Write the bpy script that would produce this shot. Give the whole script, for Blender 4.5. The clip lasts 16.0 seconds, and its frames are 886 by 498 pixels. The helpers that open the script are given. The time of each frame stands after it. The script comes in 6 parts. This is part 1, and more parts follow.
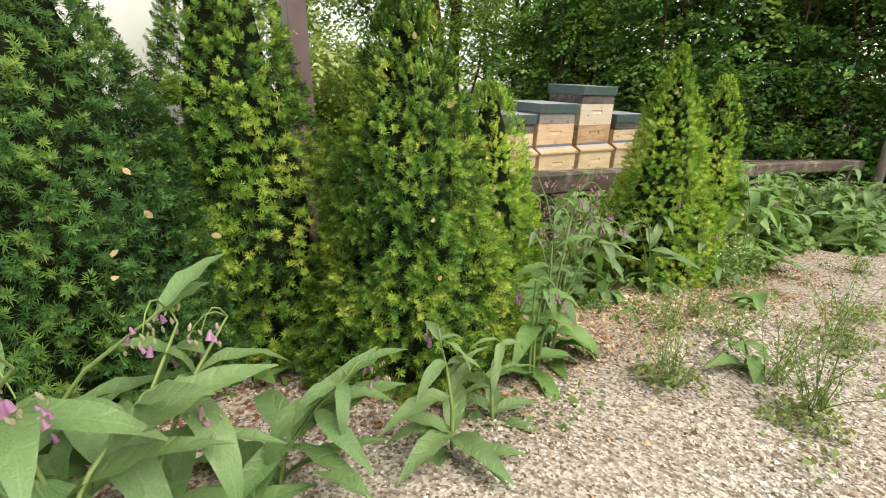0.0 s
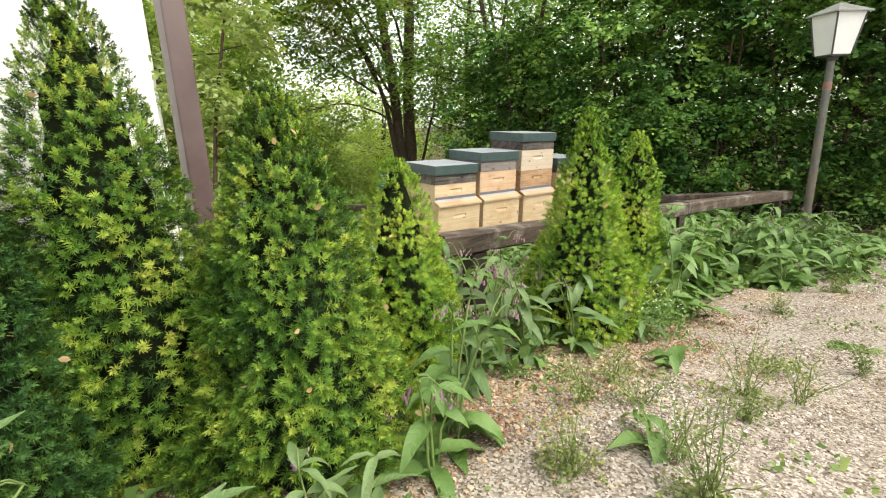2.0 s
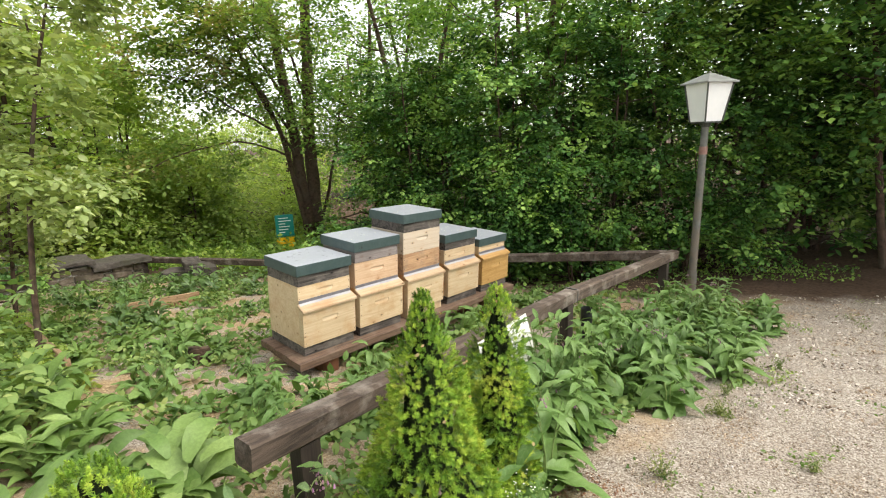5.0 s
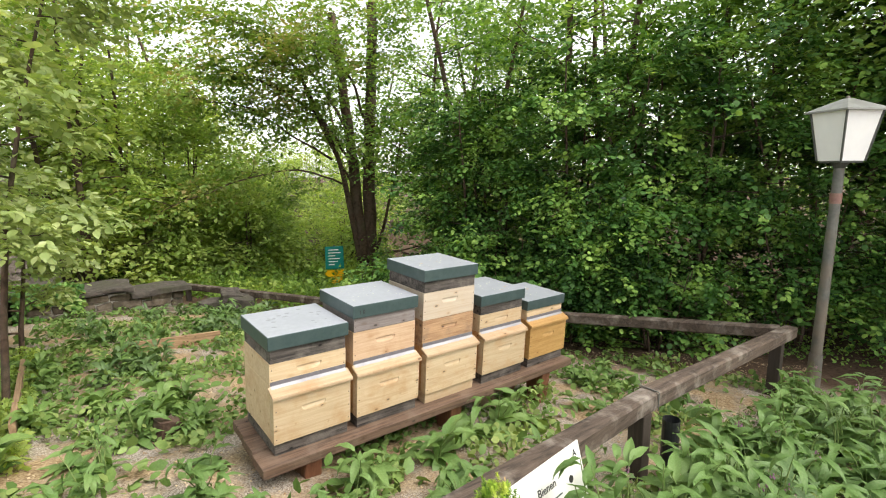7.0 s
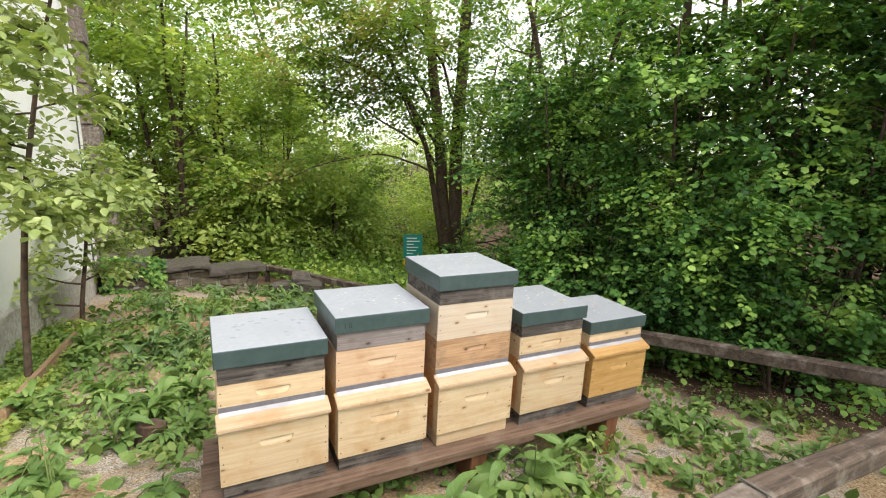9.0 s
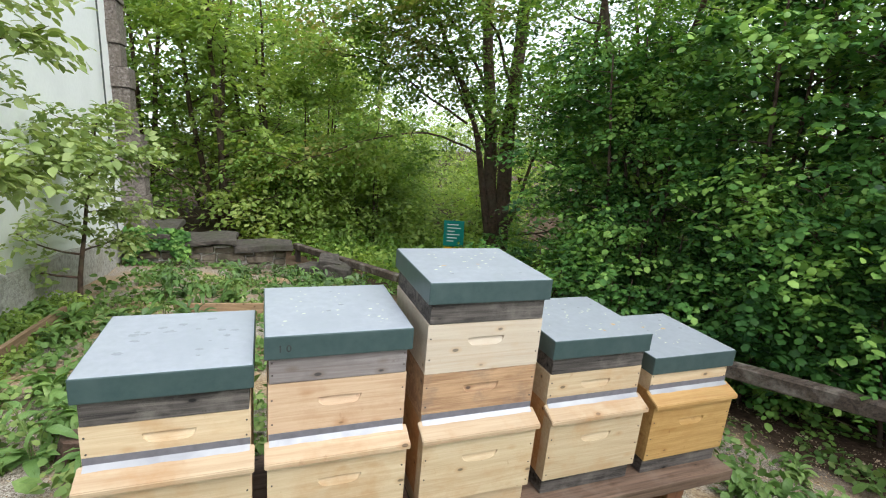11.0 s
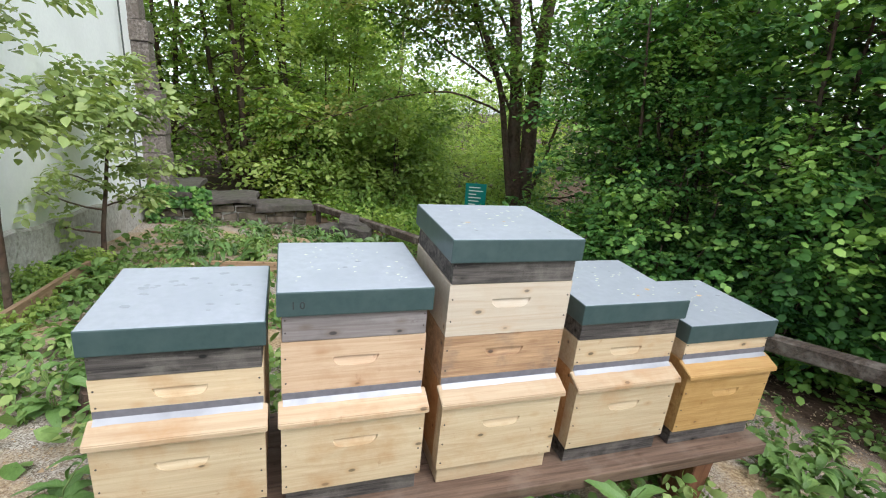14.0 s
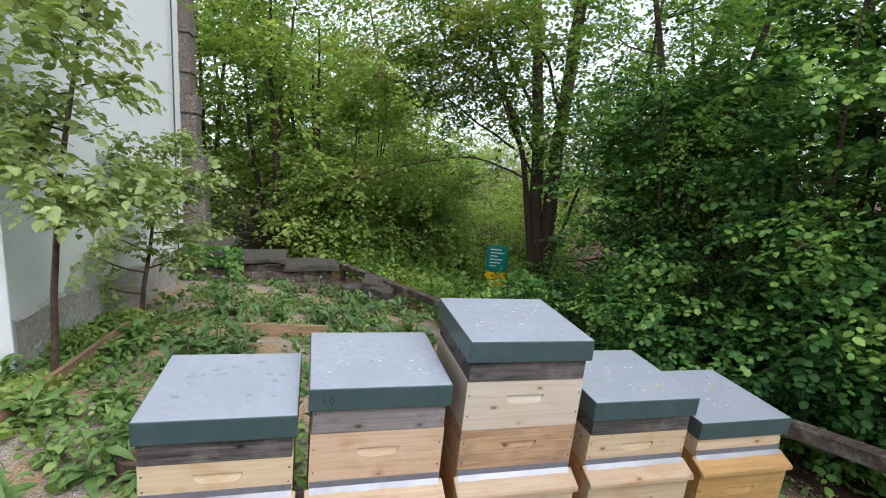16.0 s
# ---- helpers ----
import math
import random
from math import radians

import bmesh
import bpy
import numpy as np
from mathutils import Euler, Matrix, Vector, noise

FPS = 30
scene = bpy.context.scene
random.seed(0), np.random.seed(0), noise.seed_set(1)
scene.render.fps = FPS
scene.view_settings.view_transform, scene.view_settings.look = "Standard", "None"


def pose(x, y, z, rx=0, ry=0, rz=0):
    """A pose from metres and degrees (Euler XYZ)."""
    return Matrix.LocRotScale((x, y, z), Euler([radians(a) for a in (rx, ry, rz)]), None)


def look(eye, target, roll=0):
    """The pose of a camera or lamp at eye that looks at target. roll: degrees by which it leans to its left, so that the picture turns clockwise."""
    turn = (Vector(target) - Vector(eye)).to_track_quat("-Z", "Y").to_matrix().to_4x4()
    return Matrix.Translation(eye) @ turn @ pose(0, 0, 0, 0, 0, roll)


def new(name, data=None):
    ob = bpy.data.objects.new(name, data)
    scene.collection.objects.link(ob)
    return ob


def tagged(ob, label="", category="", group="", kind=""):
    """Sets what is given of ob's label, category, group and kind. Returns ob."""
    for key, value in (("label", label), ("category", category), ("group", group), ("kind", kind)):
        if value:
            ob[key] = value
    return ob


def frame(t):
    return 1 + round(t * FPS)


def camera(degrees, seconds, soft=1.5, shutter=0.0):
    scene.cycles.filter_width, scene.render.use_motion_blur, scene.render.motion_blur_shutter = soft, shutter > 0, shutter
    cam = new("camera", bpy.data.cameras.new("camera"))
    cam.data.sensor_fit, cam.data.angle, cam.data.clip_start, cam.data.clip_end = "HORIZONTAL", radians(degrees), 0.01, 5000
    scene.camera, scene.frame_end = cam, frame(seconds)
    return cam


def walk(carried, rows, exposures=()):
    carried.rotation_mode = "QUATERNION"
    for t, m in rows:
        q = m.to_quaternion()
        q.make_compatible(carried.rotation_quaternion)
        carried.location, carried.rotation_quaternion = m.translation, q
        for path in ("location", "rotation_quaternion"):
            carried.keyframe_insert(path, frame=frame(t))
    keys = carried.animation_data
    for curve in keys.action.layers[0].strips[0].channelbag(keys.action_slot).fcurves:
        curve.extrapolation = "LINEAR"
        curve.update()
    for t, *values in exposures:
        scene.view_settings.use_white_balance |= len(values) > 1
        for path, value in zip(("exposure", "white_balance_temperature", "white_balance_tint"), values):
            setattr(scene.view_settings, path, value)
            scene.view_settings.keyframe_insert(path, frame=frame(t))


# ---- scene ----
cam = camera(85.1, 16.0, soft=1.1)
PATH = [
    (0, (-3.957, -3.459, 1.426), (-2.898, -1.89, 0.78), 0.0),
    (0.5, (-3.924, -3.471, 1.445), (-2.865, -1.902, 0.799), 0.0),
    (1, (-3.896, -3.482, 1.458), (-2.837, -1.89, 0.874), 0.1),
    (1.5, (-3.833, -3.499, 1.466), (-2.749, -1.906, 0.929), -0.8),
    (2, (-3.747, -3.527, 1.55), (-2.561, -1.999, 1.041), -1.9),
    (2.5, (-3.657, -3.568, 1.774), (-2.368, -2.132, 1.251), -2.7),
    (3, (-3.572, -3.649, 1.941), (-2.191, -2.299, 1.419), -2.7),
    (3.5, (-3.497, -3.619, 2.063), (-2.031, -2.356, 1.561), -2.2),
    (3.7, (-3.446, -3.583, 2.076), (-1.953, -2.347, 1.583), -2.3),
    (5.8, (-2.629, -3.051, 2.109), (-1.241, -1.672, 1.694), -1.4),
    (6, (-2.54, -2.96, 2.098), (-1.153, -1.577, 1.694), -1.3),
    (6.5, (-2.311, -2.846, 2.101), (-0.964, -1.414, 1.733), -1.5),
    (7, (-2.012, -2.778, 2.121), (-0.767, -1.247, 1.799), -0.3),
    (7.5, (-1.807, -2.639, 2.11), (-0.619, -1.066, 1.769), 0.8),
    (8, (-1.61, -2.459, 2.089), (-0.432, -0.888, 1.709), 1.1),
    (8.5, (-1.415, -2.37, 2.047), (-0.352, -0.719, 1.67), 0.7),
    (9, (-1.119, -2.355, 2.038), (-0.231, -0.6, 1.673), 0.7),
    (9.2, (-1.037, -2.338, 2.046), (-0.187, -0.564, 1.688), 1.0),
    (11.3, (-0.518, -1.608, 1.886), (0.159, 0.221, 1.443), 3.0),
    (11.5, (-0.51, -1.585, 1.873), (0.161, 0.243, 1.417), 3.0),
    (12, (-0.484, -1.564, 1.858), (0.177, 0.259, 1.367), 2.6),
    (12.5, (-0.479, -1.554, 1.838), (0.173, 0.265, 1.322), 2.4),
    (13, (-0.491, -1.551, 1.818), (0.136, 0.266, 1.265), 2.3),
    (13.5, (-0.501, -1.552, 1.815), (0.118, 0.263, 1.247), 2.5),
    (14, (-0.513, -1.563, 1.847), (0.092, 0.256, 1.277), 3.4),
    (14.5, (-0.522, -1.583, 1.901), (0.079, 0.257, 1.398), 3.7),
    (15, (-0.529, -1.622, 1.965), (0.064, 0.234, 1.513), 3.7),
    (15.5, (-0.542, -1.645, 2.018), (0.03, 0.226, 1.603), 3.8),
    (16, (-0.555, -1.677, 2.071), (-0.035, 0.22, 1.704), 4.0),
]
walk(cam, [(t, look(eye, target, roll)) for t, eye, target, roll in PATH], exposures=[(0, 1.3, 7050, 6), (2, 1.4, 6950, 7), (3.7, 1.27, 6900, 8), (6, 1.36, 6850, 9), (9.2, 1.36, 6800, 10), (11.3, 1.18, 6050, 6), (13.5, 1.19, 6000, 7), (14.5, 1.26, 5950, 10), (15.5, 1.26, 5850, 12), (16, 0.86, 5850, 12)])

# ---------------------------------------------------------------- sky and sun
world = bpy.data.worlds.new("overcast_sky")
scene.world = world
world.use_nodes = True
wn = world.node_tree
sky = wn.nodes.new("ShaderNodeTexSky")
sky.sky_type, sky.sun_disc = "NISHITA", False
sky.sun_elevation, sky.sun_rotation = radians(53), radians(152)
haze = wn.nodes.new("ShaderNodeHueSaturation")
haze.inputs["Saturation"].default_value = 0.18
wn.links.new(sky.outputs[0], haze.inputs["Color"])
wn.links.new(haze.outputs[0], wn.nodes["Background"].inputs["Color"])
wn.nodes["Background"].inputs["Strength"].default_value = 0.15

sun = new("sun", bpy.data.lights.new("sun", "SUN"))
sun.data.energy, sun.data.angle, sun.data.color = 1.65, radians(50), (1.0, 0.95, 0.87)
sun.matrix_world = look((7.0, -13, 19.6), (0, 0, 0))


# ---------------------------------------------------------------- materials
def material(name, build):
    m = bpy.data.materials.new(name)
    m.use_nodes = True
    nt = m.node_tree
    b = nt.nodes["Principled BSDF"]
    build(nt, b)
    return m


def node(nt, kind, **values):
    n = nt.nodes.new(kind)
    for k, v in values.items():
        n.inputs[k].default_value = v
    return n


def ramp(nt, source, stops):
    r = nt.nodes.new("ShaderNodeValToRGB")
    while len(r.color_ramp.elements) < len(stops):
        r.color_ramp.elements.new(0.5)
    for e, (p, c) in zip(r.color_ramp.elements, stops):
        e.position, e.color = p, (*c, 1)
    nt.links.new(source, r.inputs[0])
    return r.outputs[0]


def mix(nt, fac, a, b, how="MIX"):
    m = nt.nodes.new("ShaderNodeMix")
    m.data_type, m.blend_type = "RGBA", how
    for slot, v in ((0, fac), (6, a), (7, b)):
        if isinstance(v, (int, float)):
            m.inputs[slot].default_value = v
        elif isinstance(v, tuple):
            m.inputs[slot].default_value = (*v, 1)
        else:
            nt.links.new(v, m.inputs[slot])
    return m.outputs[2]


def coords(nt, scale=(1, 1, 1), kind="Object"):
    t = nt.nodes.new("ShaderNodeTexCoord")
    mp = node(nt, "ShaderNodeMapping", Scale=scale)
    if kind == "Position":
        g = nt.nodes.new("ShaderNodeNewGeometry")
        nt.links.new(g.outputs["Position"], mp.inputs[0])
    else:
        nt.links.new(t.outputs[kind], mp.inputs[0])
    return mp.outputs[0]


def noise_tex(nt, vec, scale, detail=4.0, rough=0.55, warp=0.0):
    n = node(nt, "ShaderNodeTexNoise", Scale=scale, Detail=detail, Roughness=rough, Distortion=warp)
    nt.links.new(vec, n.inputs["Vector"])
    return n.outputs["Fac"]


def bump(nt, b, height, strength, distance=0.01):
    n = node(nt, "ShaderNodeBump", Strength=strength, Distance=distance)
    nt.links.new(height, n.inputs["Height"])
    nt.links.new(n.outputs[0], b.inputs["Normal"])


def wood(name, dark, light, stain=None, stain_amount=0.4, rough=0.6, knots=True, relief=0.25, axis=0, fine=95):
    """Sawn boards: long grain along one axis, knots, weather stains, a tone of its own for every board."""
    def build(nt, b):
        info = nt.nodes.new("ShaderNodeObjectInfo")

        def shifted(scale):
            """Every board is cut from another stretch of the trunk."""
            far = nt.nodes.new("ShaderNodeVectorMath")
            far.operation = "MULTIPLY_ADD"
            nt.links.new(info.outputs["Random"], far.inputs[0])
            far.inputs[1].default_value = (41, 67, 53)
            nt.links.new(coords(nt, tuple(scale)), far.inputs[2])
            return far.outputs[0]

        sc = [fine, fine, fine]
        sc[axis] = fine * 0.04
        grain = noise_tex(nt, shifted(sc), 1.0, 6, 0.68, 0.5)
        sc2 = [16, 16, 16]
        sc2[axis] = 1.0
        rings = noise_tex(nt, shifted(sc2), 1.0, 4, 0.55, 1.8)
        col = ramp(nt, grain, [(0.36, dark), (0.62, light)])
        col = mix(nt, 0.45, col, ramp(nt, rings, [(0.38, dark), (0.56, light)]))
        tone = nt.nodes.new("ShaderNodeMapRange")
        tone.inputs[3].default_value, tone.inputs[4].default_value = 0.86, 1.1
        nt.links.new(info.outputs["Random"], tone.inputs[0])
        hsv = nt.nodes.new("ShaderNodeHueSaturation")
        nt.links.new(tone.outputs[0], hsv.inputs["Value"])
        nt.links.new(col, hsv.inputs["Color"])
        col = hsv.outputs[0]
        if knots:
            sc3 = [34, 34, 34]
            sc3[axis] = 1.3
            streak = noise_tex(nt, coords(nt, tuple(sc3)), 1.0, 2, 0.5, 0.8)
            col = mix(nt, ramp(nt, streak, [(0.54, (0, 0, 0)), (0.6, (0.22, 0.22, 0.22)), (0.66, (0, 0, 0))]), col, (dark[0] * 0.8, dark[1] * 0.62, dark[2] * 0.5))
            vs = [13, 13, 13]
            vs[axis] = 7
            v = node(nt, "ShaderNodeTexVoronoi", Scale=1.0)
            nt.links.new(coords(nt, tuple(vs), "Position"), v.inputs["Vector"])
            halo = ramp(nt, v.outputs["Distance"], [(0.06, (0.6, 0.6, 0.6)), (0.24, (0, 0, 0))])
            col = mix(nt, halo, col, (dark[0] * 0.85, dark[1] * 0.65, dark[2] * 0.45))
            k = ramp(nt, v.outputs["Distance"], [(0.07, (1, 1, 1)), (0.11, (0, 0, 0))])
            col = mix(nt, k, col, tuple(0.35 * c for c in dark))
        if knots:
            smear = noise_tex(nt, coords(nt, (1, 1, 0.55), "Position"), 19, 6, 0.7)
            col = mix(nt, ramp(nt, smear, [(0.64, (0, 0, 0)), (0.72, (0.5, 0.5, 0.5))]), col, (dark[0] * 0.6, dark[1] * 0.42, dark[2] * 0.28))
        if stain:
            s = noise_tex(nt, coords(nt, (3, 3, 3), "Position"), 1.6, 6, 0.65)
            col = mix(nt, ramp(nt, s, [(0.5, (0, 0, 0)), (0.72, (stain_amount,) * 3)]), col, stain)
        nt.links.new(col, b.inputs["Base Color"])
        b.inputs["Roughness"].default_value = rough
        bump(nt, b, grain, relief, 0.004)
    return material(name, build)


def mottled(name, stops, scale, rough=0.7, relief=0.3, scale2=None, tint=None, dist=0.01, metal=0.0, spec=0.5):
    """A surface with two scales of variation."""
    def build(nt, b):
        p = coords(nt, (1, 1, 1), "Position")
        n1 = noise_tex(nt, p, scale, 6, 0.6)
        col = ramp(nt, n1, stops)
        if scale2:
            n2 = noise_tex(nt, p, scale2, 4, 0.55)
            col = mix(nt, ramp(nt, n2, [(0.45, (0, 0, 0)), (0.68, (0.8, 0.8, 0.8))]), col, tint)
        nt.links.new(col, b.inputs["Base Color"])
        b.inputs["Roughness"].default_value, b.inputs["Metallic"].default_value = rough, metal
        b.inputs["Specular IOR Level"].default_value = spec
        bump(nt, b, n1, relief, dist)
    return material(name, build)


def leafy(name, shades, rough=0.45, glow=0.35, area=0.7, gloss=0.4, fine=0.0, veins=False, single=0.5):
    """Leaves: every leaf has its own shade, drifting over the plant; light passes through."""
    def build(nt, b):
        g = nt.nodes.new("ShaderNodeNewGeometry")
        drift = noise_tex(nt, coords(nt, (1, 1, 1), "Position"), area, 3)
        add = nt.nodes.new("ShaderNodeMath")
        add.operation = "MULTIPLY_ADD"
        add.inputs[1].default_value = single
        nt.links.new(g.outputs["Random Per Island"], add.inputs[0])
        half = nt.nodes.new("ShaderNodeMath")
        half.operation = "MULTIPLY_ADD"
        half.inputs[1].default_value, half.inputs[2].default_value = 2.5 - 2 * single, 0.5 * single - 0.75
        nt.links.new(drift, half.inputs[0])
        nt.links.new(half.outputs[0], add.inputs[2])
        col = ramp(nt, add.outputs[0], shades)
        if fine:
            f = noise_tex(nt, coords(nt, (1, 1, 1), "Position"), fine, 3)
            col = mix(nt, 0.35, col, ramp(nt, f, [(0.3, (0.25, 0.3, 0.2)), (0.7, (1, 1, 1))]), "MULTIPLY")
            bump(nt, b, f, 0.5, 0.004)
        if veins:
            sp = nt.nodes.new("ShaderNodeSeparateXYZ")
            nt.links.new(coords(nt), sp.inputs[0])

            def op(kind, a, c, d=None):
                m = nt.nodes.new("ShaderNodeMath")
                m.operation = kind
                for slot, v in enumerate((a, c, d)):
                    if isinstance(v, (int, float)):
                        m.inputs[slot].default_value = v
                    elif v is not None:
                        nt.links.new(v, m.inputs[slot])
                return m.outputs[0]

            across = op("ABSOLUTE", sp.outputs[1], 0.0)
            wob = op("MULTIPLY", noise_tex(nt, coords(nt), 28, 2), 9.0)
            slant = op("ADD", op("MULTIPLY_ADD", across, -260.0, op("MULTIPLY", sp.outputs[0], 300.0)), wob)
            rib = op("POWER", op("MULTIPLY_ADD", op("SINE", slant, 0.0), 0.5, 0.5), 6.0)
            mid = op("LESS_THAN", across, 0.0011)
            line = op("MAXIMUM", rib, mid)
            net = noise_tex(nt, coords(nt), 330, 2)
            col = mix(nt, op("MULTIPLY", line, 0.16), col, (0.3, 0.38, 0.17))
            col = mix(nt, 0.3, col, ramp(nt, net, [(0.35, (0.45, 0.5, 0.4)), (0.6, (1, 1, 1))]), "MULTIPLY")
            bump(nt, b, op("MULTIPLY_ADD", line, -0.6, net), 0.5, 0.003)
        nt.links.new(col, b.inputs["Base Color"])
        b.inputs["Roughness"].default_value = rough
        b.inputs["Specular IOR Level"].default_value = gloss
        tr = nt.nodes.new("ShaderNodeBsdfTranslucent")
        warm = mix(nt, 1.0, col, (1.0, 1.0, 0.45), "MULTIPLY")
        nt.links.new(warm, tr.inputs[0])
        ms = nt.nodes.new("ShaderNodeMixShader")
        ms.inputs[0].default_value = glow
        nt.links.new(b.outputs[0], ms.inputs[1])
        nt.links.new(tr.outputs[0], ms.inputs[2])
        nt.links.new(ms.outputs[0], nt.nodes["Material Output"].inputs[0])
    return material(name, build)


PINE = wood("fresh_pine", (0.5, 0.365, 0.225), (0.625, 0.495, 0.33), (0.44, 0.24, 0.1), 0.6, 0.55)
PINE_DIMMED = wood("dimmed_pine", (0.37, 0.255, 0.155), (0.475, 0.36, 0.24), (0.34, 0.17, 0.06), 0.6, 0.5)
# aged pine with the warm shade between the hives put into its colour
PINE_AGED_SHADED = wood("aged_pine_shaded", (0.4, 0.185, 0.06), (0.54, 0.32, 0.14), (0.3, 0.12, 0.035), 0.6, 0.6)
PINE_PINK = wood("reddish_pine", (0.46, 0.3, 0.185), (0.57, 0.41, 0.28), (0.36, 0.19, 0.09), 0.4, 0.55)
PINE_PALE = wood("pale_pine", (0.54, 0.44, 0.34), (0.63, 0.54, 0.435), (0.48, 0.33, 0.2), 0.3, 0.55)
PINE_GOLD = wood("golden_pine", (0.36, 0.2, 0.065), (0.52, 0.325, 0.125), (0.32, 0.15, 0.04), 0.5, 0.5)
PINE_OLD = wood("weathered_pine", (0.22, 0.12, 0.065), (0.47, 0.3, 0.17), (0.16, 0.125, 0.105), 1.0, 0.7)
GREYWOOD = wood("grey_board", (0.012, 0.01, 0.01), (0.14, 0.12, 0.108), (0.28, 0.25, 0.22), 0.5, 0.85, relief=0.8, fine=80)
GREYLIGHT = wood("light_grey_board", (0.15, 0.125, 0.12), (0.25, 0.22, 0.215), (0.12, 0.1, 0.1), 0.6, 0.75, relief=0.35)
BENCHWOOD = wood("bench_board", (0.06, 0.034, 0.022), (0.17, 0.108, 0.075), (0.22, 0.165, 0.13), 0.6, 0.75, relief=0.6, fine=60)
RAILWOOD = wood("weathered_rail", (0.028, 0.019, 0.014), (0.12, 0.086, 0.065), (0.36, 0.32, 0.28), 0.7, 0.85, knots=False, relief=1.0, fine=55)
POSTWOOD = wood("dark_post", (0.02, 0.014, 0.011), (0.055, 0.04, 0.032), None, 0, 0.75, knots=False, axis=2)
REDLEG = wood("reddish_leg", (0.11, 0.04, 0.02), (0.2, 0.085, 0.045), None, 0, 0.6, axis=2)
LIDTOP = mottled("galvanised_sheet", [(0.3, (0.375, 0.4, 0.455)), (0.7, (0.45, 0.475, 0.535))], 30, 0.34, 0.04, 3.5, (0.37, 0.395, 0.45), 0.002, 0.25)
LIDSIDE = mottled("grey_green_sheet", [(0.3, (0.05, 0.082, 0.083)), (0.7, (0.066, 0.1, 0.101))], 40, 0.34, 0.06, 12, (0.078, 0.113, 0.114), 0.002, 0.2)
FLASHING_SHADED = mottled("flashing_shaded", [(0.3, (0.12, 0.115, 0.13)), (0.7, (0.17, 0.165, 0.185))], 30, 0.5, 0.05)
FLASHING = mottled("flashing_sheet", [(0.3, (0.25, 0.25, 0.275)), (0.7, (0.33, 0.33, 0.36))], 14, 0.45, 0.08, 3, (0.4, 0.4, 0.42), 0.003, 0.3)
NAIL = mottled("nail_iron", [(0.3, (0.04, 0.03, 0.025)), (0.7, (0.09, 0.07, 0.06))], 80, 0.5, 0.1)
WAX = mottled("bee_droppings", [(0.3, (0.45, 0.26, 0.08)), (0.7, (0.75, 0.62, 0.4))], 150, 0.7, 0.2)
STAIN = mottled("water_mark", [(0.3, (0.26, 0.28, 0.32)), (0.7, (0.34, 0.36, 0.4))], 60, 0.5, 0.05)
STEEL = mottled("brown_steel", [(0.3, (0.075, 0.045, 0.045)), (0.7, (0.11, 0.07, 0.068))], 12, 0.38, 0.06, 2.5, (0.13, 0.09, 0.085), 0.004)
LAMPSTEEL = mottled("grey_lamp_steel", [(0.3, (0.09, 0.095, 0.085)), (0.7, (0.16, 0.16, 0.145))], 14, 0.5, 0.15, 3, (0.2, 0.15, 0.11))
LAMPDARK = mottled("dark_lamp_bar", [(0.3, (0.05, 0.055, 0.05)), (0.7, (0.08, 0.085, 0.08))], 20, 0.5, 0.1)
LAMPROOF = mottled("pale_grey_sheet", [(0.3, (0.26, 0.27, 0.26)), (0.7, (0.36, 0.37, 0.36))], 14, 0.5, 0.1, 3, (0.22, 0.22, 0.2))
BANDRED = mottled("faded_red_band", [(0.3, (0.2, 0.1, 0.085)), (0.7, (0.28, 0.16, 0.13))], 20, 0.5, 0.1)
OPAL = mottled("opal_pane", [(0.3, (0.82, 0.83, 0.84)), (0.7, (0.9, 0.9, 0.9))], 4, 0.2, 0.02)
RUBBER = mottled("black_tube", [(0.3, (0.012, 0.014, 0.016)), (0.7, (0.03, 0.03, 0.032))], 30, 0.4, 0.1)
PLASTER = mottled("white_render", [(0.3, (0.84, 0.85, 0.85)), (0.7, (0.9, 0.91, 0.91))], 18, 0.85, 0.25, 0.8, (0.8, 0.81, 0.81))
PLINTH = mottled("rough_plinth", [(0.3, (0.3, 0.275, 0.25)), (0.5, (0.48, 0.455, 0.43)), (0.7, (0.62, 0.605, 0.58))], 22, 0.95, 0.9, 3, (0.4, 0.36, 0.32), 0.03)
QUOIN = mottled("rubble_quoin", [(0.3, (0.07, 0.055, 0.048)), (0.5, (0.19, 0.16, 0.14)), (0.7, (0.34, 0.3, 0.27))], 26, 0.95, 1.0, 4, (0.16, 0.13, 0.11), 0.03)
STONE = mottled("old_stone", [(0.3, (0.07, 0.052, 0.04)), (0.5, (0.16, 0.128, 0.1)), (0.7, (0.26, 0.215, 0.175))], 11, 0.9, 0.8, 2.2, (0.07, 0.06, 0.042), 0.02)
SLAB = mottled("stone_slab", [(0.3, (0.032, 0.027, 0.024)), (0.7, (0.115, 0.098, 0.086))], 14, 0.9, 0.8, 2.6, (0.06, 0.06, 0.038), 0.02)
SIGNGREEN = mottled("green_sign", [(0.3, (0.0, 0.16, 0.13)), (0.7, (0.0, 0.2, 0.16))], 5, 0.4, 0.02)
SIGNYELLOW = mottled("yellow_sign", [(0.3, (0.75, 0.42, 0.0)), (0.7, (0.85, 0.5, 0.01))], 5, 0.4, 0.02)
SIGNWHITE = mottled("white_panel", [(0.3, (0.72, 0.72, 0.68)), (0.7, (0.82, 0.82, 0.78))], 8, 0.4, 0.03)
INK = mottled("dark_ink", [(0.3, (0.02, 0.02, 0.02)), (0.7, (0.05, 0.05, 0.05))], 50, 0.6, 0.0)
BARK = mottled("bark", [(0.3, (0.03, 0.018, 0.012)), (0.7, (0.135, 0.08, 0.056))], 14, 0.9, 0.9, 3, (0.1, 0.08, 0.055), 0.03)
